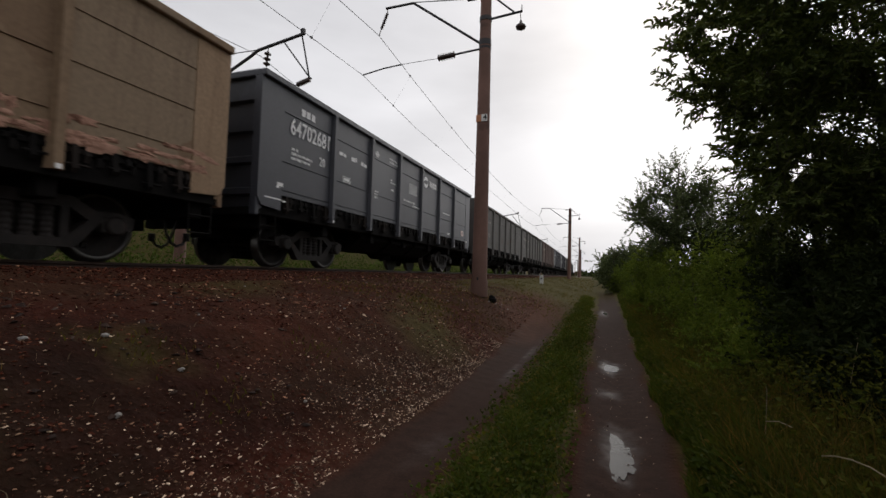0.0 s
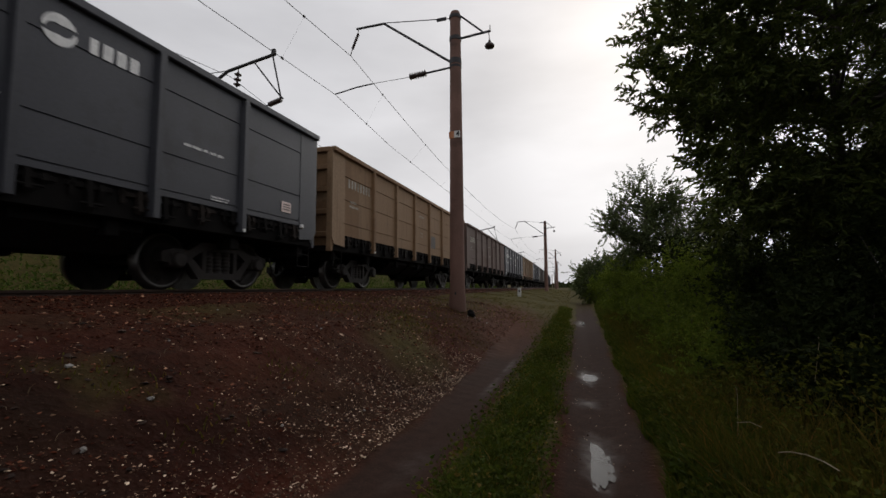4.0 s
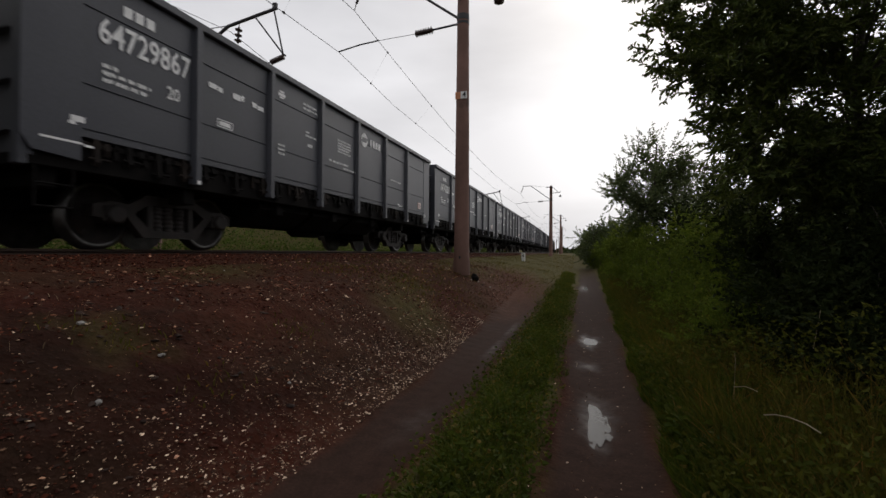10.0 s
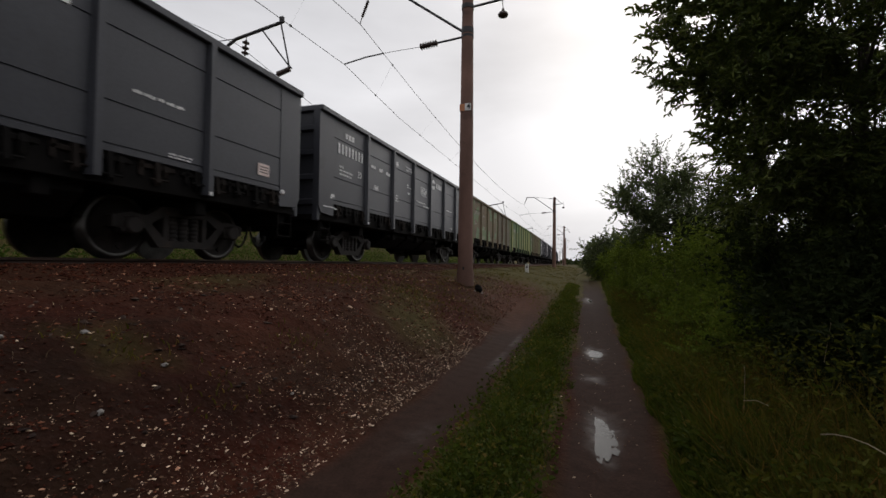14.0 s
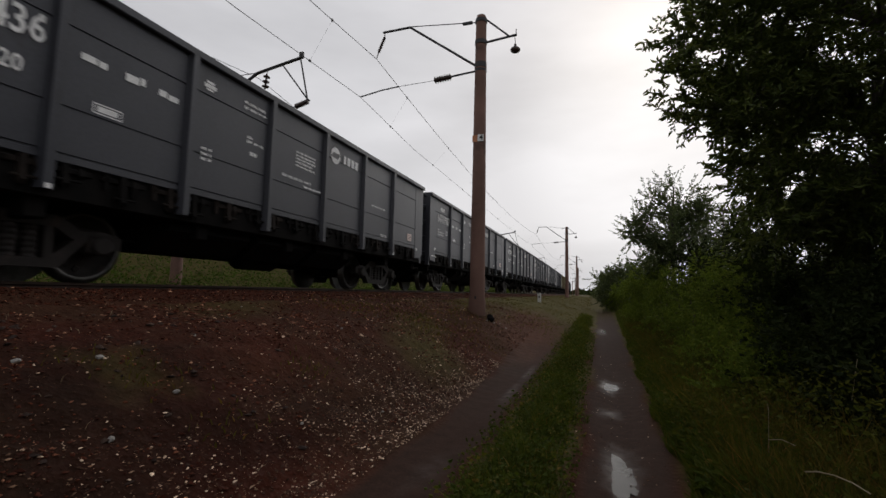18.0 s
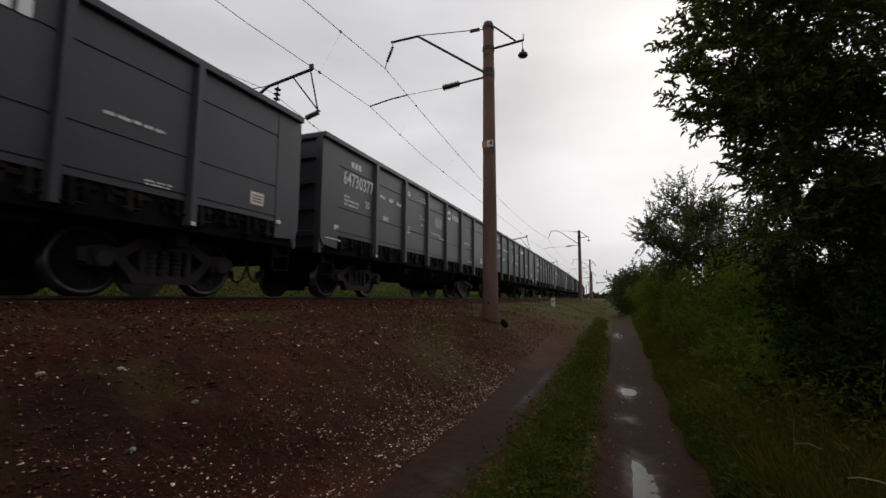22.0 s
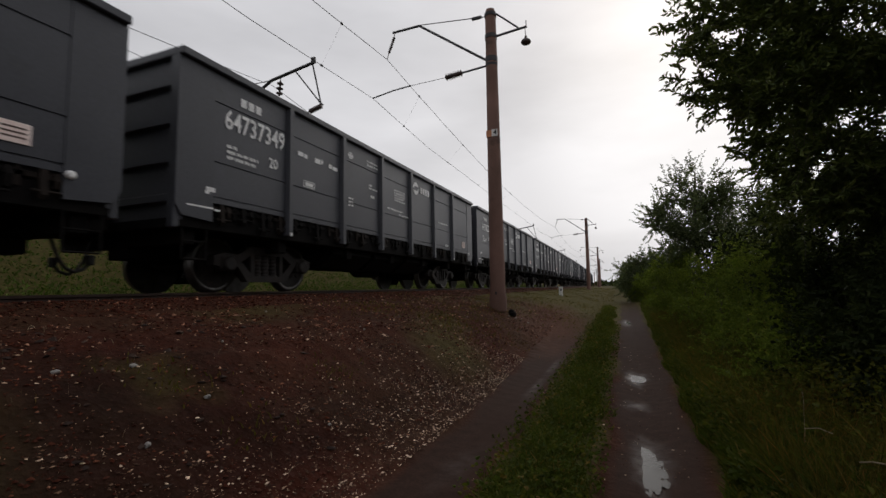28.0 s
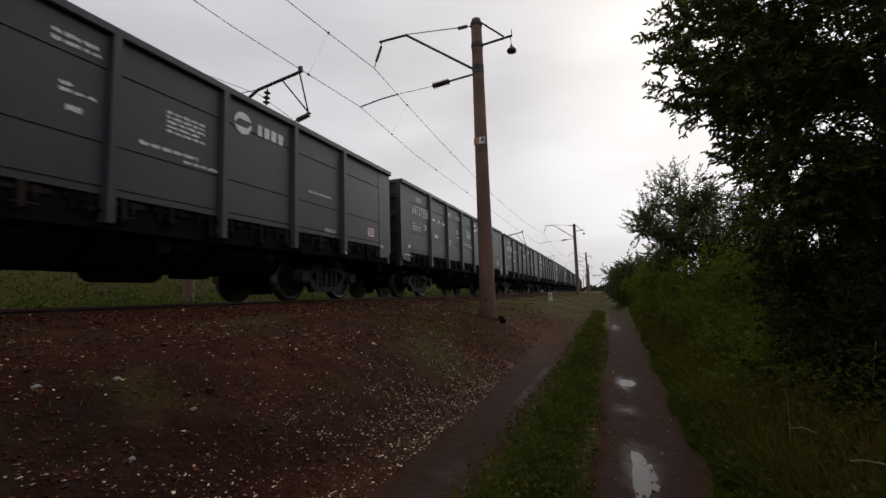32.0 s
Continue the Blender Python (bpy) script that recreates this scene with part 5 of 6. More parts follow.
KINDS = {-6: "grey", -5: "dark", -4: "dark", -3: "brown", -2: "grey", -1: "grey", 0: "dark", 1: "tan", 2: "dark", 3: "brown", 4: "ochre", 12: "olive", 13: "green", 14: "patched"}
NUMBERS = {0: "64702681", 3: "5268048", 2: "64708704", 5: "64722333", 7: "64708647", 8: "64722382", 9: "64722044", 10: "64742869", 11: "64729867", 17: "64742901", 18: "64729874",
           19: "64707987", 20: "64701436", 21: "64681380", 22: "62309653", 23: "64735391", 24: "64730377", 25: "64702886", 26: "64743230", 27: "62324751",
           30: "64708225", 31: "64737349", 32: "64736788", 33: "64737361", 34: "64736887", 35: "64737356"}
FIRST, LAST = -14, 39
WAGONS = {}


def spill(w):
    """Pinkish clay left along the lower side of the tan wagon."""
    rnd = random.Random(5)
    side = next(o for o in w.children if o.name.startswith("side_wall"))
    for i in range(170):
        y = -5.6 + 11.9 * rnd.random() ** 0.8
        z = Z0 + 0.34 + 0.30 * rnd.random() ** 1.8 * (1.0 if abs(y) > 2 else 0.5)
        bm = bmesh.new()
        bmesh.ops.create_icosphere(bm, subdivisions=2, radius=1.0)
        a, b = rnd.uniform(.05, .22), rnd.uniform(.02, .065)
        for v in bm.verts:
            k = 1 + 1.1 * noise.noise(v.co * 3.1 + Vector((i * 2.7, 0, 0)))
            v.co = Vector((v.co.x * .014, v.co.y * a * k, v.co.z * b * k))
        me = Mesh().add([v.co[:] for v in bm.verts], [[v.index for v in f.verts] for f in bm.faces])
        bm.free()
        part("clay_residue", me, SPILL, side, "crusted pink clay residue", (.005, y, z))


def build_train():
    made = {}
    for k in range(FIRST, LAST + 1):
        paint, number = KINDS.get(k, "dark"), NUMBERS.get(k, "")
        if (paint, number) in made and k != 4:
            WAGONS[k] = copy_thing(made[paint, number], pose(XT, 0, ZR))
        else:
            WAGONS[k] = made[paint, number] = wagon(paint, number)

    spill(WAGONS[1])


build_train()


# ---- plants ----
OPENINGS = [((1.81, 5.0, 4.07), (8.32, 23.0, 13.52), 0.20),
            ((2.05, 5.0, 3.74), (9.43, 23.0, 12.03), 0.28),
            ((1.89, 5.0, 2.88), (8.70, 23.0, 8.07), 0.24),
            ((2.17, 5.0, 2.77), (9.96, 23.0, 7.53), 0.33),
            ((2.39, 5.0, 2.70), (10.99, 23.0, 7.25), 0.19),
            ((1.67, 5.0, 2.46), (7.69, 23.0, 6.14), 0.18),
            ((1.50, 5.0, 2.15), (6.90, 23.0, 4.68), 0.18),
            ((1.75, 5.0, 1.84), (8.02, 23.0, 3.30), 0.21),
            ((2.49, 5.0, 3.43), (11.42, 23.0, 10.59), 0.21),
            ((2.19, 5.0, 2.41), (10.07, 23.0, 5.88), 0.12),
            ((1.58, 5.0, 4.20), (7.26, 23.0, 14.12), 0.16),
            ((2.27, 5.0, 4.01), (10.44, 23.0, 13.26), 0.16),
            ((1.98, 5.0, 2.34), (9.08, 23.0, 5.57), 0.12),
            ((1.60, 5.0, 1.92), (7.36, 23.0, 3.62), 0.11), ((1.90, 5.0, 1.95), (8.74, 23.0, 3.75), 0.11), ((1.55, 5.0, 1.72), (7.13, 23.0, 2.70), 0.10), ((1.75, 5.0, 2.62), (8.05, 23.0, 6.83), 0.12),
            ((1.40, 5.0, 2.95), (6.44, 23.0, 8.35), 0.10), ((1.45, 5.0, 3.45), (6.67, 23.0, 10.65), 0.12), ((1.62, 5.0, 3.30), (7.45, 23.0, 9.96), 0.09), ((1.35, 5.0, 3.80), (6.21, 23.0, 12.26), 0.12), ((1.30, 5.0, 2.40), (5.98, 23.0, 5.82), 0.09)]


def leaf_mesh(name, pos, way, length, width, mat, rng, curl=0.25):
    """Folded six-cornered leaves: pos, way (n, 3), length and width (n)."""
    n = len(pos)
    way = way / np.maximum(np.linalg.norm(way, axis=1, keepdims=True), 1e-6)
    side = np.cross(way, rng.standard_normal((n, 3)))
    side /= np.maximum(np.linalg.norm(side, axis=1, keepdims=True), 1e-6)
    up = np.cross(side, way)
    L, W = length[:, None], width[:, None]
    fold = up * W * 0.35
    v = np.stack([pos, pos + way * L * .3 + side * W * .5 + fold, pos + way * L * .68 + side * W * .42 + fold - up * L * curl * .1, pos + way * L - up * L * curl,
                  pos + way * L * .68 - side * W * .42 + fold - up * L * curl * .1, pos + way * L * .3 - side * W * .5 + fold], 1)
    f = (np.array([(0, 1, 2, 3), (0, 3, 4, 5)])[None] + 6 * np.arange(n)[:, None, None]).reshape(-1, 4)
    return fast(name, v.reshape(-1, 3), f, mat)


def sprays(centres, radii, twigs, leaves, reach, rng, droop=0.35, out=None):
    """Twigs round each clump centre and the leaves on them. Returns leaf places, leaf ways, twig ends."""
    pos, way, ends = [], [], []
    for c, r in zip(centres, radii):
        d = rng.standard_normal((twigs, 3))
        d /= np.linalg.norm(d, axis=1, keepdims=True)
        start = c + d * r * (rng.random((twigs, 1)) ** 0.5) * 0.75
        d = d + rng.standard_normal((twigs, 3)) * 0.35 + (0 if out is None else out)
        d[:, 2] -= droop * rng.random(twigs)
        d /= np.linalg.norm(d, axis=1, keepdims=True)
        ln = reach * min(1.0, r / 0.40) * (0.5 + 0.8 * rng.random(twigs))
        k = (np.arange(leaves) + 0.5) / leaves
        p = start[:, None] + d[:, None] * (ln[:, None] * k[None])[..., None]
        p[..., 2] -= droop * 0.35 * ln[:, None] * k[None] ** 2
        sd = np.cross(d, np.array((0, 0, 1.0)))
        sd /= np.maximum(np.linalg.norm(sd, axis=1, keepdims=True), 1e-6)
        alt = np.where(np.arange(leaves) % 2 == 0, 1.0, -1.0)
        w = d[:, None] * 0.75 + sd[:, None] * alt[None, :, None] * 0.7 + rng.standard_normal((twigs, leaves, 3)) * 0.5
        w[..., 2] -= 0.15
        pos.append(p.reshape(-1, 3))
        way.append(w.reshape(-1, 3))
        ends.append(np.stack([start, start + d * ln[:, None]], 1))
    return np.concatenate(pos), np.concatenate(way), np.concatenate(ends)


def thinned(pos, rng):
    """False for leaves in the thin places of the thicket, which run from a to b and widen by r."""
    keep = np.ones(len(pos), bool)
    for a, b, r in OPENINGS:
        a = np.array(a) - (np.array(b) - np.array(a)) / 6
        ax = np.array(b) - a
        k = ((pos - a) @ ax / (ax @ ax)).clip(0, 1)
        near = np.linalg.norm(pos - a - k[:, None] * ax, axis=1) < r * (0.4 + 2.4 * k) * (0.2 + 1.2 * rng.random(len(pos)))
        keep &= ~near | (rng.random(len(pos)) < 0.10)
    return keep


def tree(name, label, foot, trunk_pts, trunk_r, centres, radii, twigs, leaves, reach, leaf, mat, seed, droop=0.35, slim=0.42, fringe=None):
    rng = np.random.default_rng(seed)
    t = thing(name, label, "tree", foot, "trees beside the path")
    F = np.array(foot)
    wood = Mesh()
    pts = [Vector(p) for p in trunk_pts]
    for i, (p, q) in enumerate(zip(pts, pts[1:])):
        a, b = 1 - i / (len(pts) - 1), 1 - (i + 1) / (len(pts) - 1)
        wood.tube(p, q, trunk_r * (0.25 + 0.75 * a), trunk_r * (0.25 + 0.75 * b), 10, False)
    part("trunk", wood, BARK, t)
    limbs = Mesh()
    for c in centres:
        q = Vector(c - F)
        best = min((p for p in pts[1:]), key=lambda p: (p - q).length + max(0, p.z - q.z) * 1.5)
        mid = best.lerp(q, 0.5) + Vector((0, 0, 0.12 * (q - best).length))
        r = 0.010 + trunk_r * 0.18
        limbs.tube(best, mid, r, r * 0.7, 6, False).tube(mid, q, r * 0.7, r * 0.3, 5, False)
    pos, way, ends = sprays(centres, radii, twigs, leaves, reach, rng, droop)
    for a, b in ends[::3]:
        limbs.tube(Vector(a - F), Vector(b - F), 0.004, 0.002, 3, False)
    part("branchwork", limbs, BARK, t)
    keep = thinned(pos, rng)
    pos, way = pos[keep], way[keep]
    n = len(pos)
    ln = leaf * (0.65 + 0.6 * rng.random(n))
    part("crown", leaf_mesh("crown", pos - F, way, ln, ln * slim, mat, rng), None, t)
    if fringe is not None:          # young shoots that stand out from the crown
        pos, way, ends = sprays(fringe, np.full(len(fringe), 0.30), 16, 17, 0.46, rng, 0.1, np.array((-0.45, -0.1, 0.40)))
        shoots = Mesh()
        for a, b in ends:
            shoots.tube(Vector(a - F), Vector(b - F), 0.004, 0.002, 3, False)
        tagged(part("shoots", shoots, BARK, t), kind="stuff")
        keep = thinned(pos, rng)
        pos, way = pos[keep], way[keep]
        ln = leaf * (0.7 + 0.5 * rng.random(len(pos)))
        part("fringe", leaf_mesh("fringe", pos - F, way, ln, ln * slim, mat, rng), None, t)
    return t


def ellipsoid(rng, n, c, r, hollow=0.35):
    d = rng.standard_normal((n, 3))
    d /= np.linalg.norm(d, axis=1, keepdims=True)
    return np.array(c) + d * np.array(r) * (hollow + (1 - hollow) * rng.random((n, 1)) ** 0.5)


def build_trees():
    rng = np.random.default_rng(11)
    # the near willow whose crown hangs over the path: a fringe of leafy sprays, then the body of the crown
    rim = [(1.30, 6.3), (1.18, 5.9), (1.08, 5.5), (0.99, 5.14), (0.90, 4.82), (0.85, 4.45), (0.78, 4.05), (0.95, 3.74), (1.16, 3.66), (1.30, 3.92), (1.45, 3.72), (1.32, 3.44), (1.48, 3.16), (1.56, 2.96), (1.66, 2.68), (1.76, 2.34)]
    fringe = [(x + 0.16 + dx, 6.1 + 0.25 * math.sin(i * 2.1) + 0.5 * dx, z + dz) for i, (x, z) in enumerate(rim) for dx, dz in ((0, 0), (0.26, 0.14), (0.50, -0.05), (0.80, 0.12)) if not (dz < 0 and 3.6 < z < 3.8)]
    edge = np.array(fringe)
    cs = np.concatenate([ellipsoid(rng, 125, (3.95, 7.0, 4.7), (2.0, 2.0, 2.8), 0.3), ellipsoid(rng, 44, (2.85, 7.0, 2.75), (0.95, 0.9, 0.9), 0.1), ellipsoid(rng, 26, (2.2, 6.7, 4.6), (0.65, 0.4, 1.2), 0.1)])
    rs = np.concatenate([0.42 + 0.26 * rng.random(125), np.full(44, 0.42), np.full(26, 0.38)])
    tree("willow_tree", "dark green willow with narrow leaves hanging over the path", (3.5, 7.4, 0.05), [(0, 0, 0), (-.05, .0, 1.0), (.05, -.1, 2.2), (-.1, -.1, 3.6), (.0, -.2, 5.0), (.1, -.2, 6.6)], 0.09,
         cs, rs, 20, 18, 0.42, 0.086, LEAF, 5, slim=0.34, fringe=edge)
    # two willows added out of view on the right; their crowns shade the undergrowth
    cs = ellipsoid(rng, 60, (5.4, 4.2, 4.2), (1.9, 1.9, 2.8))
    tree("willow_tree", "dense willow added out of view to shade the undergrowth", (5.6, 4.2, 0.05), [(0, 0, 0), (.05, .1, 1.2), (-.1, .0, 2.8), (0, .1, 4.6)], 0.13, cs, 0.45 + 0.3 * rng.random(60), 20, 20, 0.6, 0.085, LEAF, 6)
    cs = ellipsoid(rng, 80, (4.0, 2.6, 4.6), (1.9, 1.9, 2.2))
    tree("willow_tree", "dense willow added beside the view to shade the thicket", (4.2, 2.4, 0.05), [(0, 0, 0), (.05, .1, 1.4), (-.1, .0, 3.0), (0, .1, 5.0)], 0.13, cs, 0.45 + 0.3 * rng.random(80), 20, 20, 0.6, 0.095, LEAF, 17)
    cs = ellipsoid(rng, 34, (5.4, 10.5, 3.6), (2.3, 2.0, 2.4))
    tree("willow_tree", "broad willow filling the thicket behind the path", (5.6, 10.6, 0.05), [(0, 0, 0), (.05, .1, 1.4), (-.1, .0, 3.2), (0, .1, 5.4)], 0.15, cs, 0.45 + 0.3 * rng.random(34), 18, 18, 0.65, 0.10, LEAF, 7)
    # undergrowth below the crowns, its deep shade put into the leaf colour
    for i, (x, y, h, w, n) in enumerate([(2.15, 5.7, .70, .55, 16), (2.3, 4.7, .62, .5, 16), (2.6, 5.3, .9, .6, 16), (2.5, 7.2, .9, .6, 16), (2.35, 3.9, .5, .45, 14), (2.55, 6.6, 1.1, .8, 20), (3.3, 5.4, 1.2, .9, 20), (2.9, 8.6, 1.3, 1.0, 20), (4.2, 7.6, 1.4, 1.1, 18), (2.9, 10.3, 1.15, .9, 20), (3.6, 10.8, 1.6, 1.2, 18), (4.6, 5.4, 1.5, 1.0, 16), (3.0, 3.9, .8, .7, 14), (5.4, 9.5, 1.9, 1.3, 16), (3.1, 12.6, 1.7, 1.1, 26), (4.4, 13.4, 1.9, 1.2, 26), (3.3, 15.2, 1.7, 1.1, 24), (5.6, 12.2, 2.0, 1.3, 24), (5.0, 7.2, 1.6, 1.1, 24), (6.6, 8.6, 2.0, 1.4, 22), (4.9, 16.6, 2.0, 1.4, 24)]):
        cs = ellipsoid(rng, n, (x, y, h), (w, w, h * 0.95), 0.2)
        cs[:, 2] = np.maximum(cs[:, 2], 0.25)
        shrub("shrub", "dense shrub under the willow crown, shade put into its dark leaf colour", (x, y, 0.05), cs, 0.34, 26, 16, 0.36, 0.062, LEAF2, 20 + i)
    # lighter bushes along the path
    for i, (x, y, h, w) in enumerate([(1.65, 8.0, .62, .52), (2.0, 7.0, .60, .50), (2.15, 9.0, .90, .62), (1.75, 9.8, .80, .60), (2.6, 10.0, 1.15, .70), (1.9, 11.6, 1.05, .75), (2.7, 12.2, 1.30, .80), (1.65, 13.8, 1.1, .75), (2.4, 15.0, 1.3, .9), (1.6, 17.0, 1.2, .8), (1.7, 20.5, 1.25, .9), (1.7, 25.0, 1.3, .9), (2.4, 28.0, 1.5, 1.2), (1.55, 5.9, .42, .42), (1.15, 30.5, 1.1, 0.8), (1.9, 31.5, 1.3, 1.0), (1.2, 35.0, 1.3, 1.0), (2.4, 37.0, 1.5, 1.3), (1.5, 42.0, 1.5, 1.3)]):
        cs = ellipsoid(rng, 20, (x + bend(y), y, h), (w, w * 1.25, h * 0.98), 0.2)
        cs[:, 2] = np.maximum(cs[:, 2], 0.25)
        shrub("bush", "soft light-green bush leaning over the path edge", (x + bend(y), y, 0.1), cs, 0.30, 30, 18, 0.32, 0.042 if y < 15 else 0.055, SHRUB, 40 + i)
    # the two smaller trees further along
    cs = np.concatenate([ellipsoid(rng, 70, (2.45, 17.6, 3.3), (1.45, 1.3, 1.9)), np.array([(1.15, 17, 4.1), (1.6, 17, 4.9), (2.2, 17, 5.25), (1.0, 17, 3.5), (2.7, 17.2, 5.0), (3.2, 17.4, 4.6)])])
    tree("young_poplar", "young poplar with upright twigs and grey-green leaves", (2.4, 17.7, 0.12), [(0, 0, 0), (.05, .05, 1.2), (-.05, 0, 2.6), (0, .05, 4.2), (.05, 0, 5.2)], 0.10, cs, np.full(76, 0.30), 17, 17, 0.62, 0.085, POPLAR, 8, droop=-0.8)
    cs = ellipsoid(rng, 40, (4.6, 20.5, 3.2), (1.7, 1.6, 2.4))
    tree("young_poplar", "leafy young poplar behind the bushes", (4.6, 20.5, 0.15), [(0, 0, 0), (.05, .05, 1.4), (-.05, 0, 3.0), (0, .05, 4.8)], 0.10, cs, np.full(40, 0.42), 16, 16, 0.6, 0.09, POPLAR, 9, droop=-0.5)
    for i, (x, y, z, r) in enumerate([(.75, 32.0, 2.3, 1.35), (2.8, 34, 2.7, 1.7), (1.0, 44, 2.4, 1.6), (1.2, 56, 2.6, 1.9), (1.6, 70, 2.8, 2.2)]):
        cs = ellipsoid(rng, 26, (x + 0.35 + bend(y), y, z - .45), (r, r, z * 0.72), 0.2)
        tree("roadside_tree", "bushy dark green tree beside the far path", (x + bend(y), y, 0.4), [(0, 0, 0), (.05, .05, .8), (-.05, 0, 1.6), (0, .05, 2.3)], 0.09, cs, np.full(26, 0.5), 18, 16, 0.6, 0.13 + 0.02 * i, POPLAR, 60 + i, droop=0)


def shrub(name, label, foot, centres, radius, twigs, leaves, reach, leaf, mat, seed):
    rng = np.random.default_rng(seed)
    s = thing(name, label, "bush", foot, "bushes beside the path")
    F = np.array(foot)
    stems = Mesh()
    for c in centres:
        q = Vector(c - F)
        stems.tube((q.x * .15, q.y * .15, -.05), (q.x * .5, q.y * .5, q.z * .6), .012, .009, 5, False).tube((q.x * .5, q.y * .5, q.z * .6), q, .009, .004, 5, False)
    part("woody_base", stems, BARK, s)
    pos, way, ends = sprays(centres, np.full(len(centres), radius), twigs, leaves, reach, rng, -0.1)
    keep = (pos[:, 2] > height(pos[:, 0], pos[:, 1])) & thinned(pos, rng)
    pos, way = pos[keep], way[keep]
    ln = leaf * (0.6 + 0.7 * rng.random(len(pos)))
    part("foliage", leaf_mesh("foliage", pos - F, way, ln, ln * 0.45, mat, rng), None, s)


build_trees()


def grass(name, label, x, y, h, mat, seed, width=0.006, lean=0.35, category="grass", arch=0.25):
    """Bent tapering blades at the places x, y with lengths h."""
    rng = np.random.default_rng(seed)
    n = len(x)
    a, b = rng.random(n) * 6.283, rng.random(n) * 6.283
    d = np.stack([np.cos(a), np.sin(a)], 1) * (lean * rng.random(n) * h)[:, None]
    w = np.stack([np.cos(b), np.sin(b)], 1) * (width * (0.6 + 0.8 * rng.random(n)))[:, None]
    z = height(x, y) - 0.01
    def ring(k, ww):
        p = np.stack([x, y], 1) + d * k ** 1.7
        q = np.stack([p[:, 0], p[:, 1], z + h * (k - arch * lean * k ** 2)], 1)
        e = np.concatenate([w * ww, np.zeros((n, 1))], 1)
        return q - e, q + e
    r0, r1, r2 = ring(0.0, 1.0), ring(0.5, 0.8), ring(1.0, 0.12)
    v = np.stack([r0[0], r0[1], r1[0], r1[1], r2[0], r2[1]], 1)
    f = (np.array([(0, 1, 3, 2), (2, 3, 5, 4)])[None] + 6 * np.arange(n)[:, None, None]).reshape(-1, 4)
    return tagged(new(name, fast(name, v.reshape(-1, 3), f, mat)), label, category, kind="stuff")


def build_grass():
    rng = np.random.default_rng(21)
    # strip between the ruts
    n = 44000
    y = 1.5 + 24 * rng.random(n) ** 1.8
    mid = -0.585 - 0.008 * y + 0.04 * np.sin(y * 1.3) + 0.03 * np.sin(y * 3.7)
    half = 0.34 + 0.04 * np.sin(y * 2.3 + 1) + 0.04 * np.sin(y * 5.9)
    off = 0.48 * rng.standard_normal(n)
    k = (np.abs(off) < 1) & (0.35 + 0.65 * np.sin(y * 7 + off * 4) * np.sin(y * 3.1 - off * 6) > -0.35 * rng.random(n))
    x, y, off = (mid + off * half)[k], y[k], off[k]
    grass("path_grass", "lush yellow-green grass growing between the two wheel ruts", x, y, 0.05 + 0.17 * rng.random(len(x)) ** 1.4 * (1 - 0.75 * off ** 2) * (0.65 + 0.75 * np.clip(np.sin(x * 9 + y * 2.2) * np.sin(y * 3.3 + 1) + 0.3, 0, 1)), GRASS, 1, 0.0055, 0.9)
    # broad-leaved weeds in the strip
    m = 16000
    y = 1.6 + 14 * rng.random(m) ** 1.6
    x = -0.66 + 0.26 * rng.standard_normal(m)
    k = (x > -1.15) & (x < -0.20)
    x, y = x[k], y[k]
    p = np.stack([x, y, height(x, y) + 0.01 + 0.13 * rng.random(len(x)) ** 1.3], 1)
    wy = rng.standard_normal((len(x), 3))
    wy[:, 2] = 0.35 * np.abs(wy[:, 2])
    ln = 0.014 + 0.036 * rng.random(len(x)) ** 1.6
    tagged(new("clover", leaf_mesh("clover", p, wy, ln, ln * 0.7, GRASS, rng)), "low broad-leaved weeds between the wheel ruts", "weeds", kind="stuff")
    # verge and tall grass right of the path
    n = 30000
    y = 1.3 + 26 * rng.random(n) ** 1.7
    x = 0.535 + 0.007 * y + 0.03 * np.sin(y * 1.9) + 0.03 * np.sin(y * 4.7 + 1) + np.abs(rng.standard_normal(n)) * 0.32
    grass("verge_grass", "lush grass spilling onto the edge of the path", x, y, 0.10 + 0.35 * rng.random(n) * np.clip((x - 0.46) * 2.0, 0.15, 1.2), GRASS, 2, 0.007, 0.8)
    n = 38000
    y = 1.2 + 16 * rng.random(n) ** 1.3
    x = 0.85 + 2.6 * rng.random(n) ** 1.6
    grass("tall_grass", "tall unmown grass and weeds beside the path", x, y, (0.30 + 0.55 * rng.random(n)) * np.clip(0.5 + (x - 0.8) * 0.5, 0.4, 1.1), TALLGRASS, 3, 0.005, 0.7)
    # leafy weeds crowding the verge
    n = 15000
    y = 1.6 + 13 * rng.random(n) ** 1.4
    x = 0.64 + 1.5 * rng.random(n) ** 1.3
    top = np.clip(0.12 + (x - 0.64) * 0.62 + 0.12 * np.sin(y * 2.3 + x * 3), 0.08, 0.95)
    p = np.stack([x, y, height(x, y) + top * rng.random(n) ** 0.6], 1)
    wy = rng.standard_normal((n, 3))
    wy[:, 2] = 0.5 * np.abs(wy[:, 2])
    ln = 0.022 + 0.035 * rng.random(n)
    tagged(new("verge_weeds", leaf_mesh("verge_weeds", p, wy, ln, ln * 0.45, WEED, rng)), "dense leafy weeds along the edge of the path", "weeds", kind="stuff")
    n = 5200
    y = 1.8 + 10 * rng.random(n) ** 1.5
    x = 0.60 + 0.007 * y + 0.55 * rng.random(n) ** 1.6
    k = np.sin(x * 7 + y * 1.9) * np.sin(y * 2.7 + 1) > -0.25 * rng.random(n)
    x, y = x[k], y[k]
    n = len(x)
    p = np.stack([x, y, height(x, y) + 0.03 + (0.10 + 0.35 * (x - 0.6)) * rng.random(n)], 1)
    wy = rng.standard_normal((n, 3))
    wy[:, 0] -= 0.4
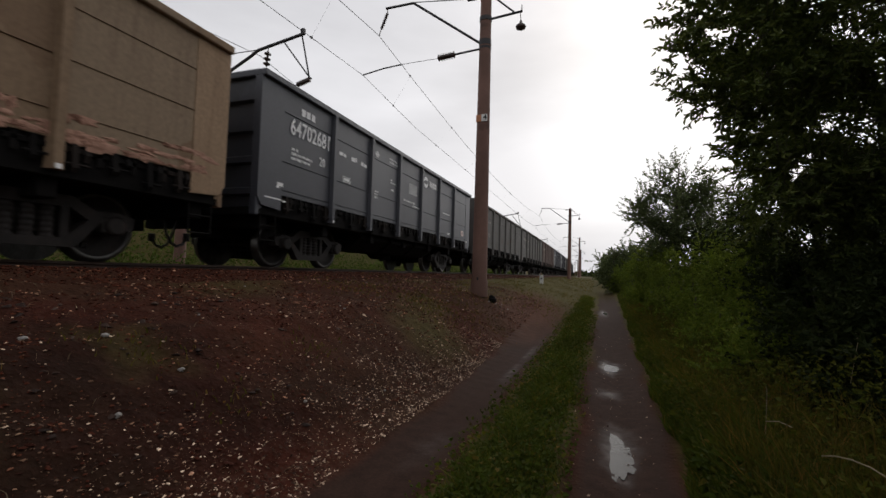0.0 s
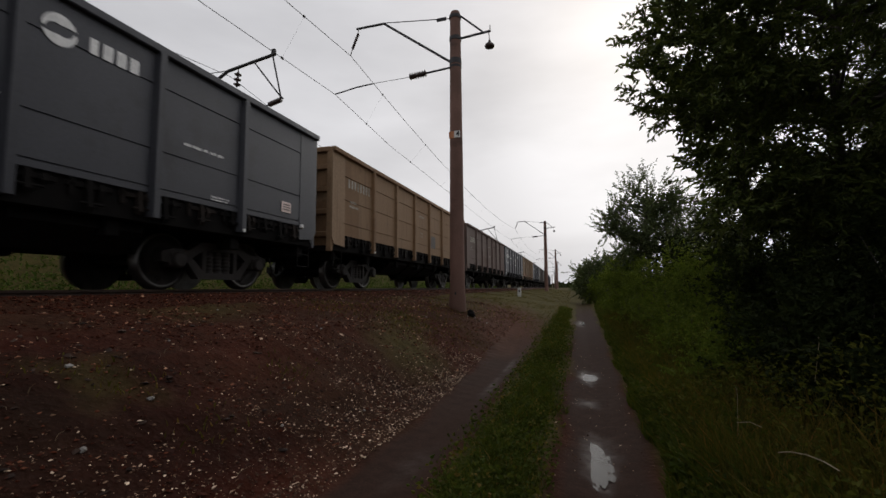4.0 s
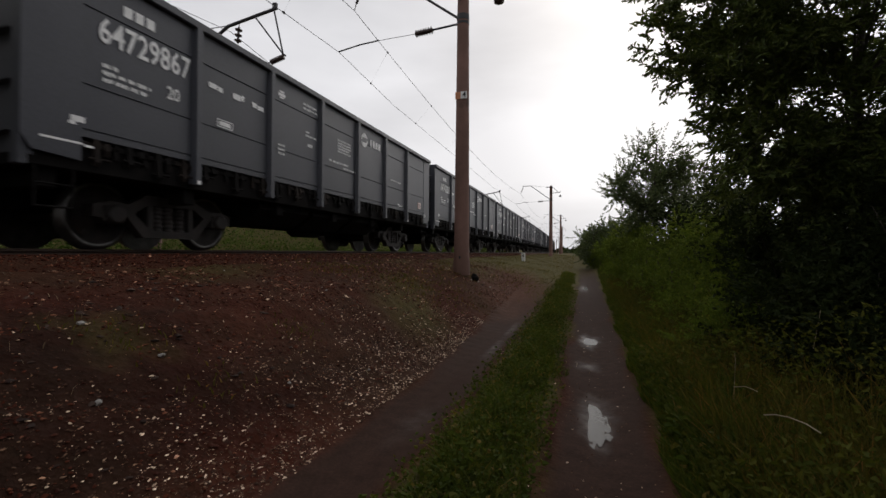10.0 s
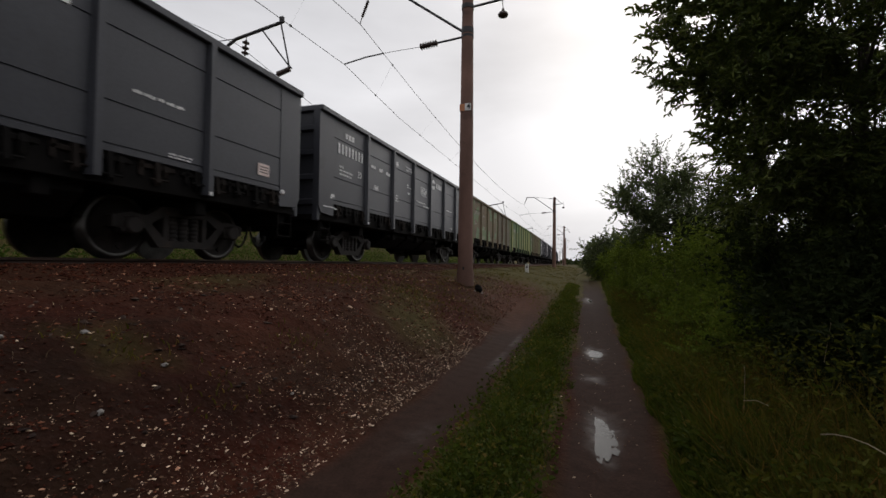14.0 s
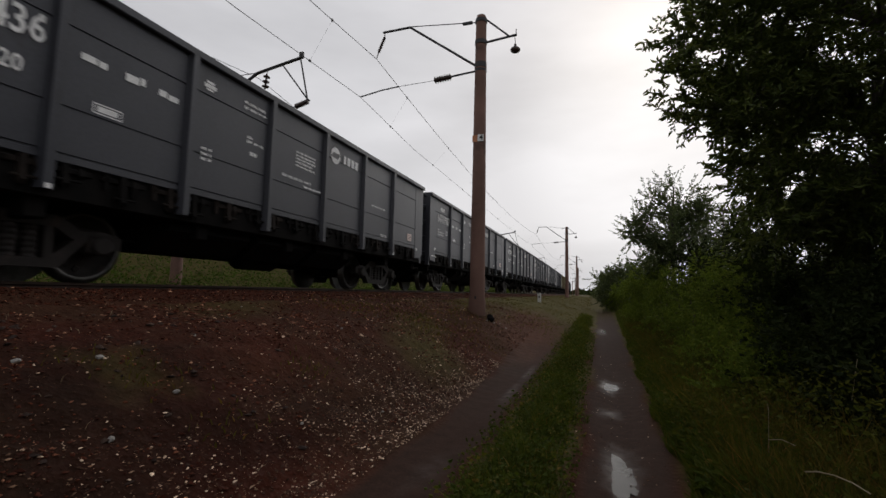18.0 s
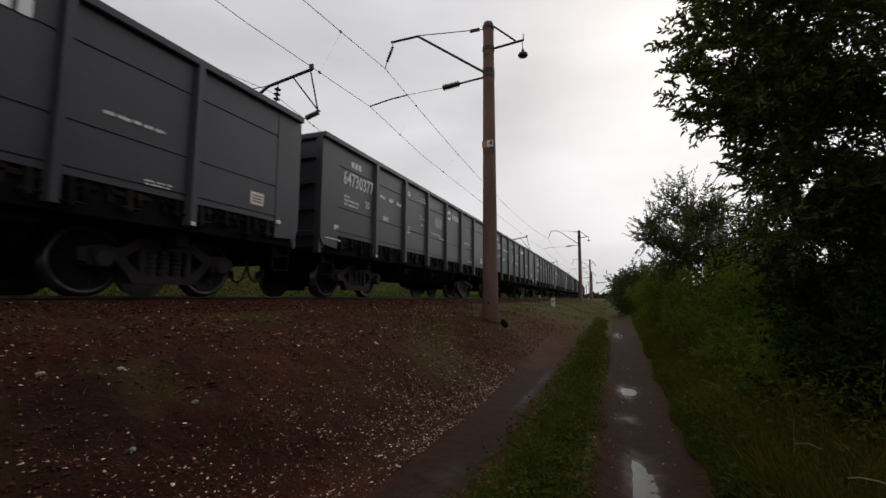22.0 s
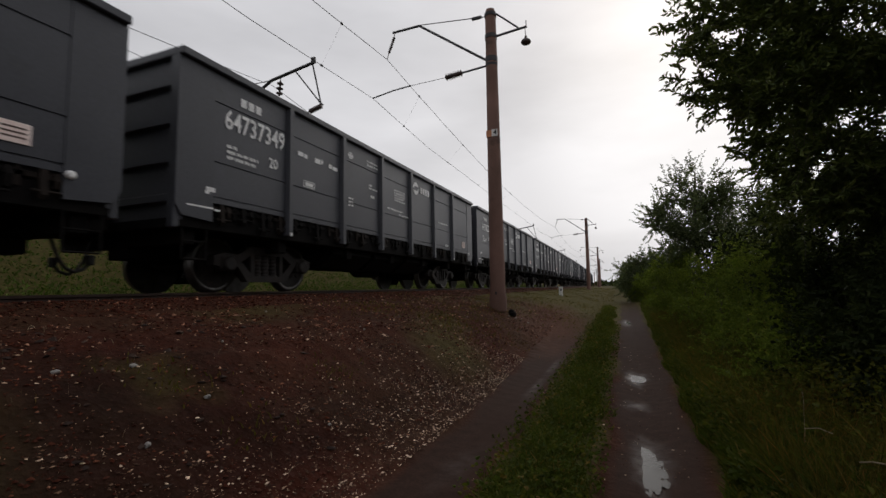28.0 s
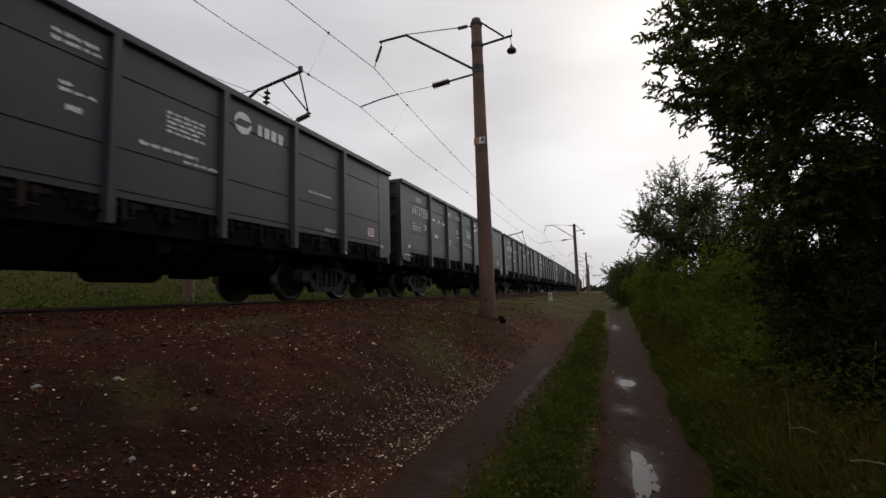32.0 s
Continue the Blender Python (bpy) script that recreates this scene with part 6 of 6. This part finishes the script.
    wy[:, 2] = 0.3 * np.abs(wy[:, 2])
    ln = 0.035 + 0.05 * rng.random(n) ** 1.5
    tagged(new("edge_weeds", leaf_mesh("edge_weeds", p, wy, ln, ln * 0.5, GRASS, rng)), "broad-leaved green weeds hanging over the path edge", "weeds", kind="stuff")
    # far verge towards the track and beyond the clay patch
    n = 40000
    y = 12 + 60 * rng.random(n) ** 1.5
    x = -5.0 + 4.4 * rng.random(n) + np.array([bend(v) for v in y])
    k = rng.random(n) < np.clip((y - 12) / 5, 0.10, 1) * (0.55 + 0.45 * np.sin(x * 2.3) * np.sin(y * 0.9))
    x, y = x[k], y[k]
    grass("embankment_grass", "thin grass on the far part of the embankment", x, y, 0.03 + 0.07 * rng.random(len(x)) ** 1.5, TALLGRASS, 4, 0.009, 1.6)
    # tufts on the slope
    xs, ys = [], []
    for cx, cy, s, m in [(-3.4, 2.4, .15, 40), (-3.15, 2.65, .12, 30), (-3.35, 8.3, .35, 420), (-4.5, 7.5, .35, 300),  (-3.2, 9.2, .4, 300), (-3.6, 11, .5, 400), (-4.2, 8.2, .5, 260), (-2.9, 4.1, .12, 60), (-2.55, 9.8, .4, 200), (-3.9, 13.5, .8, 500), (-5.1, 10.5, .4, 200), (-2.6, 2.7, .1, 40)]:
        xs.append(cx + s * rng.standard_normal(m))
        ys.append(cy + s * 1.6 * rng.standard_normal(m))
    x, y = np.concatenate(xs), np.concatenate(ys)
    grass("slope_weeds", "sparse green tufts on the brown embankment slope", x, y, 0.03 + 0.07 * rng.random(len(x)), TALLGRASS, 5, 0.006, 0.9)
    # dry stalks and straw lying about
    n = 500
    x, y = scatter(n, -5.2, -1.9, 1.2, 11, rng, 1.2)
    grass("dry_stalks", "short dry stalks and straw on the gravel slope", x, y, 0.03 + 0.10 * rng.random(n) ** 2, DRY, 6, 0.0025, 1.6)
    # bank of weeds beyond the far track
    n = 70000
    y = -14 + 110 * rng.random(n) ** 1.2
    x = -13.9 - 6.5 * rng.random(n) + np.array([bend(v) for v in y])
    hh = 1.35 + 0.45 * np.sin(y * 0.7) * np.sin(y * 0.23 + 1) + 0.25 * np.sin(x * 1.3)
    p = np.stack([x, y, height(x, y) + 0.6 * hh * rng.random(n) ** 0.8], 1)
    wy = rng.standard_normal((n, 3))
    wy[:, 2] += 0.6
    ln = 0.07 + 0.09 * rng.random(n)
    tagged(new("weed_bank", leaf_mesh("weed_bank", p, wy, ln, ln * 0.4, MEADOW, rng)), "bright green bank of weeds beyond the tracks", "weeds", kind="stuff")
    # distant woods closing the view
    n = 9000
    a = rng.random(n)
    y = 260 + 700 * a
    x = np.where(rng.random(n) < 0.5, -60 - 420 * rng.random(n) - 0.03 * y, 12 + 300 * rng.random(n)) + np.array([bend(v) for v in y]) * 0.6
    p = np.stack([x, y, 1 + 9 * rng.random(n) ** 1.3 * (0.6 + 0.4 * np.sin(x * 0.11))], 1)
    wy = rng.standard_normal((n, 3))
    ln = 3.0 + 4.0 * rng.random(n)
    tagged(new("distant_woods", leaf_mesh("distant_woods", p, wy, ln, ln * 0.6, LEAF2, rng)), "low grey-green woods on the horizon", "woods", kind="stuff")


build_grass()


def stalk(pts, r, label):
    return tagged(part("dry_stalk", Mesh().line(pts, r, 5), DRY, None, ""), label, "stalk", "dry stalks in the grass")


SWAYING = stalk([(1.01, 2.78, .60), (1.05, 2.75, .617), (1.10, 2.71, .622), (1.155, 2.67, .61), (1.20, 2.63, .585)], .0035, "bleached bent grass stalk hanging over the verge")
stalk([(1.05, 3.75, .40), (1.06, 3.75, .68), (1.055, 3.75, .73)], .0014, "thin pale upright grass stalk")
stalk([(0.98, 3.5, .55), (1.04, 3.46, .57), (1.10, 3.43, .55)], .003, "bleached bent grass stalk in the verge")
stalk([(1.75, 4.3, .70), (1.80, 4.3, 1.02), (1.79, 4.3, 1.08)], .0025, "thin pale upright grass stalk")


# ---- what moves ----
def train_way(t):
    """Rear end of wagon 0 along the line."""
    return 5.887 + 14.774 * t + 0.0272 * t * t - 0.000227 * t ** 3


SURGE = {0: 0.33, 1: -0.02, 2: -0.07, 3: -0.26, 4: -0.15, 7: -0.14, 8: 0.16, 9: -0.18, 10: 0.18, 11: 0.30, 12: -0.05, 13: 0.17, 16: 0.10, 17: -0.20, 18: -0.10, 19: 0.32,
         20: -0.05, 21: 0.05, 22: 0.13, 23: -0.18, 24: -0.08, 27: 0.05, 28: -0.08, 29: -0.05, 30: 0.08, 31: -0.22, 32: -0.03}      # slack running through the couplers


def on_line(y):
    """A wagon's pose with its middle at y on the bent track."""
    return pose(XT + bend(y), y, ZR, 0, 0, math.degrees(max(0.0, y) / RADIUS))


def share_keys(ob, source):
    ad = ob.animation_data_create()
    ad.action = source.animation_data.action
    ad.action_slot = source.animation_data.action_slot
    ob.rotation_mode = "QUATERNION"


def motions():
    for k, w in WAGONS.items():
        rows = []
        for i in range(33):
            y = train_way(i) + SURGE.get(i, 0.0) - PERIOD * k + BODY / 2
            rows.append((float(i), on_line(y)))
        walk(w, rows)
    # the long stalk sways in the draught of the train
    walk(SWAYING, [(t, pose(dx, 0, 0)) for t, dx in ((0, 0.0), (4, -.05), (9, -.13), (11, 0.0), (13, .12), (16, 0.0), (19, -.10), (23, -.02), (28, -.03), (32, 0.0))])
    # wheels: both wheelsets of every bogie roll alike
    first = {}
    for w in WAGONS.values():
        for b in w.children:
            if b.name.startswith("bogie"):
                for ws in b.children:
                    dy = round(ws.location.y, 3)
                    if dy in first:
                        share_keys(ws, first[dy])
                    else:
                        first[dy] = ws
                        walk(ws, [(i / 30, pose(0, dy, 0.475, -math.degrees((train_way(i / 30) - train_way(0)) / 0.475))) for i in range(961)])


motions()
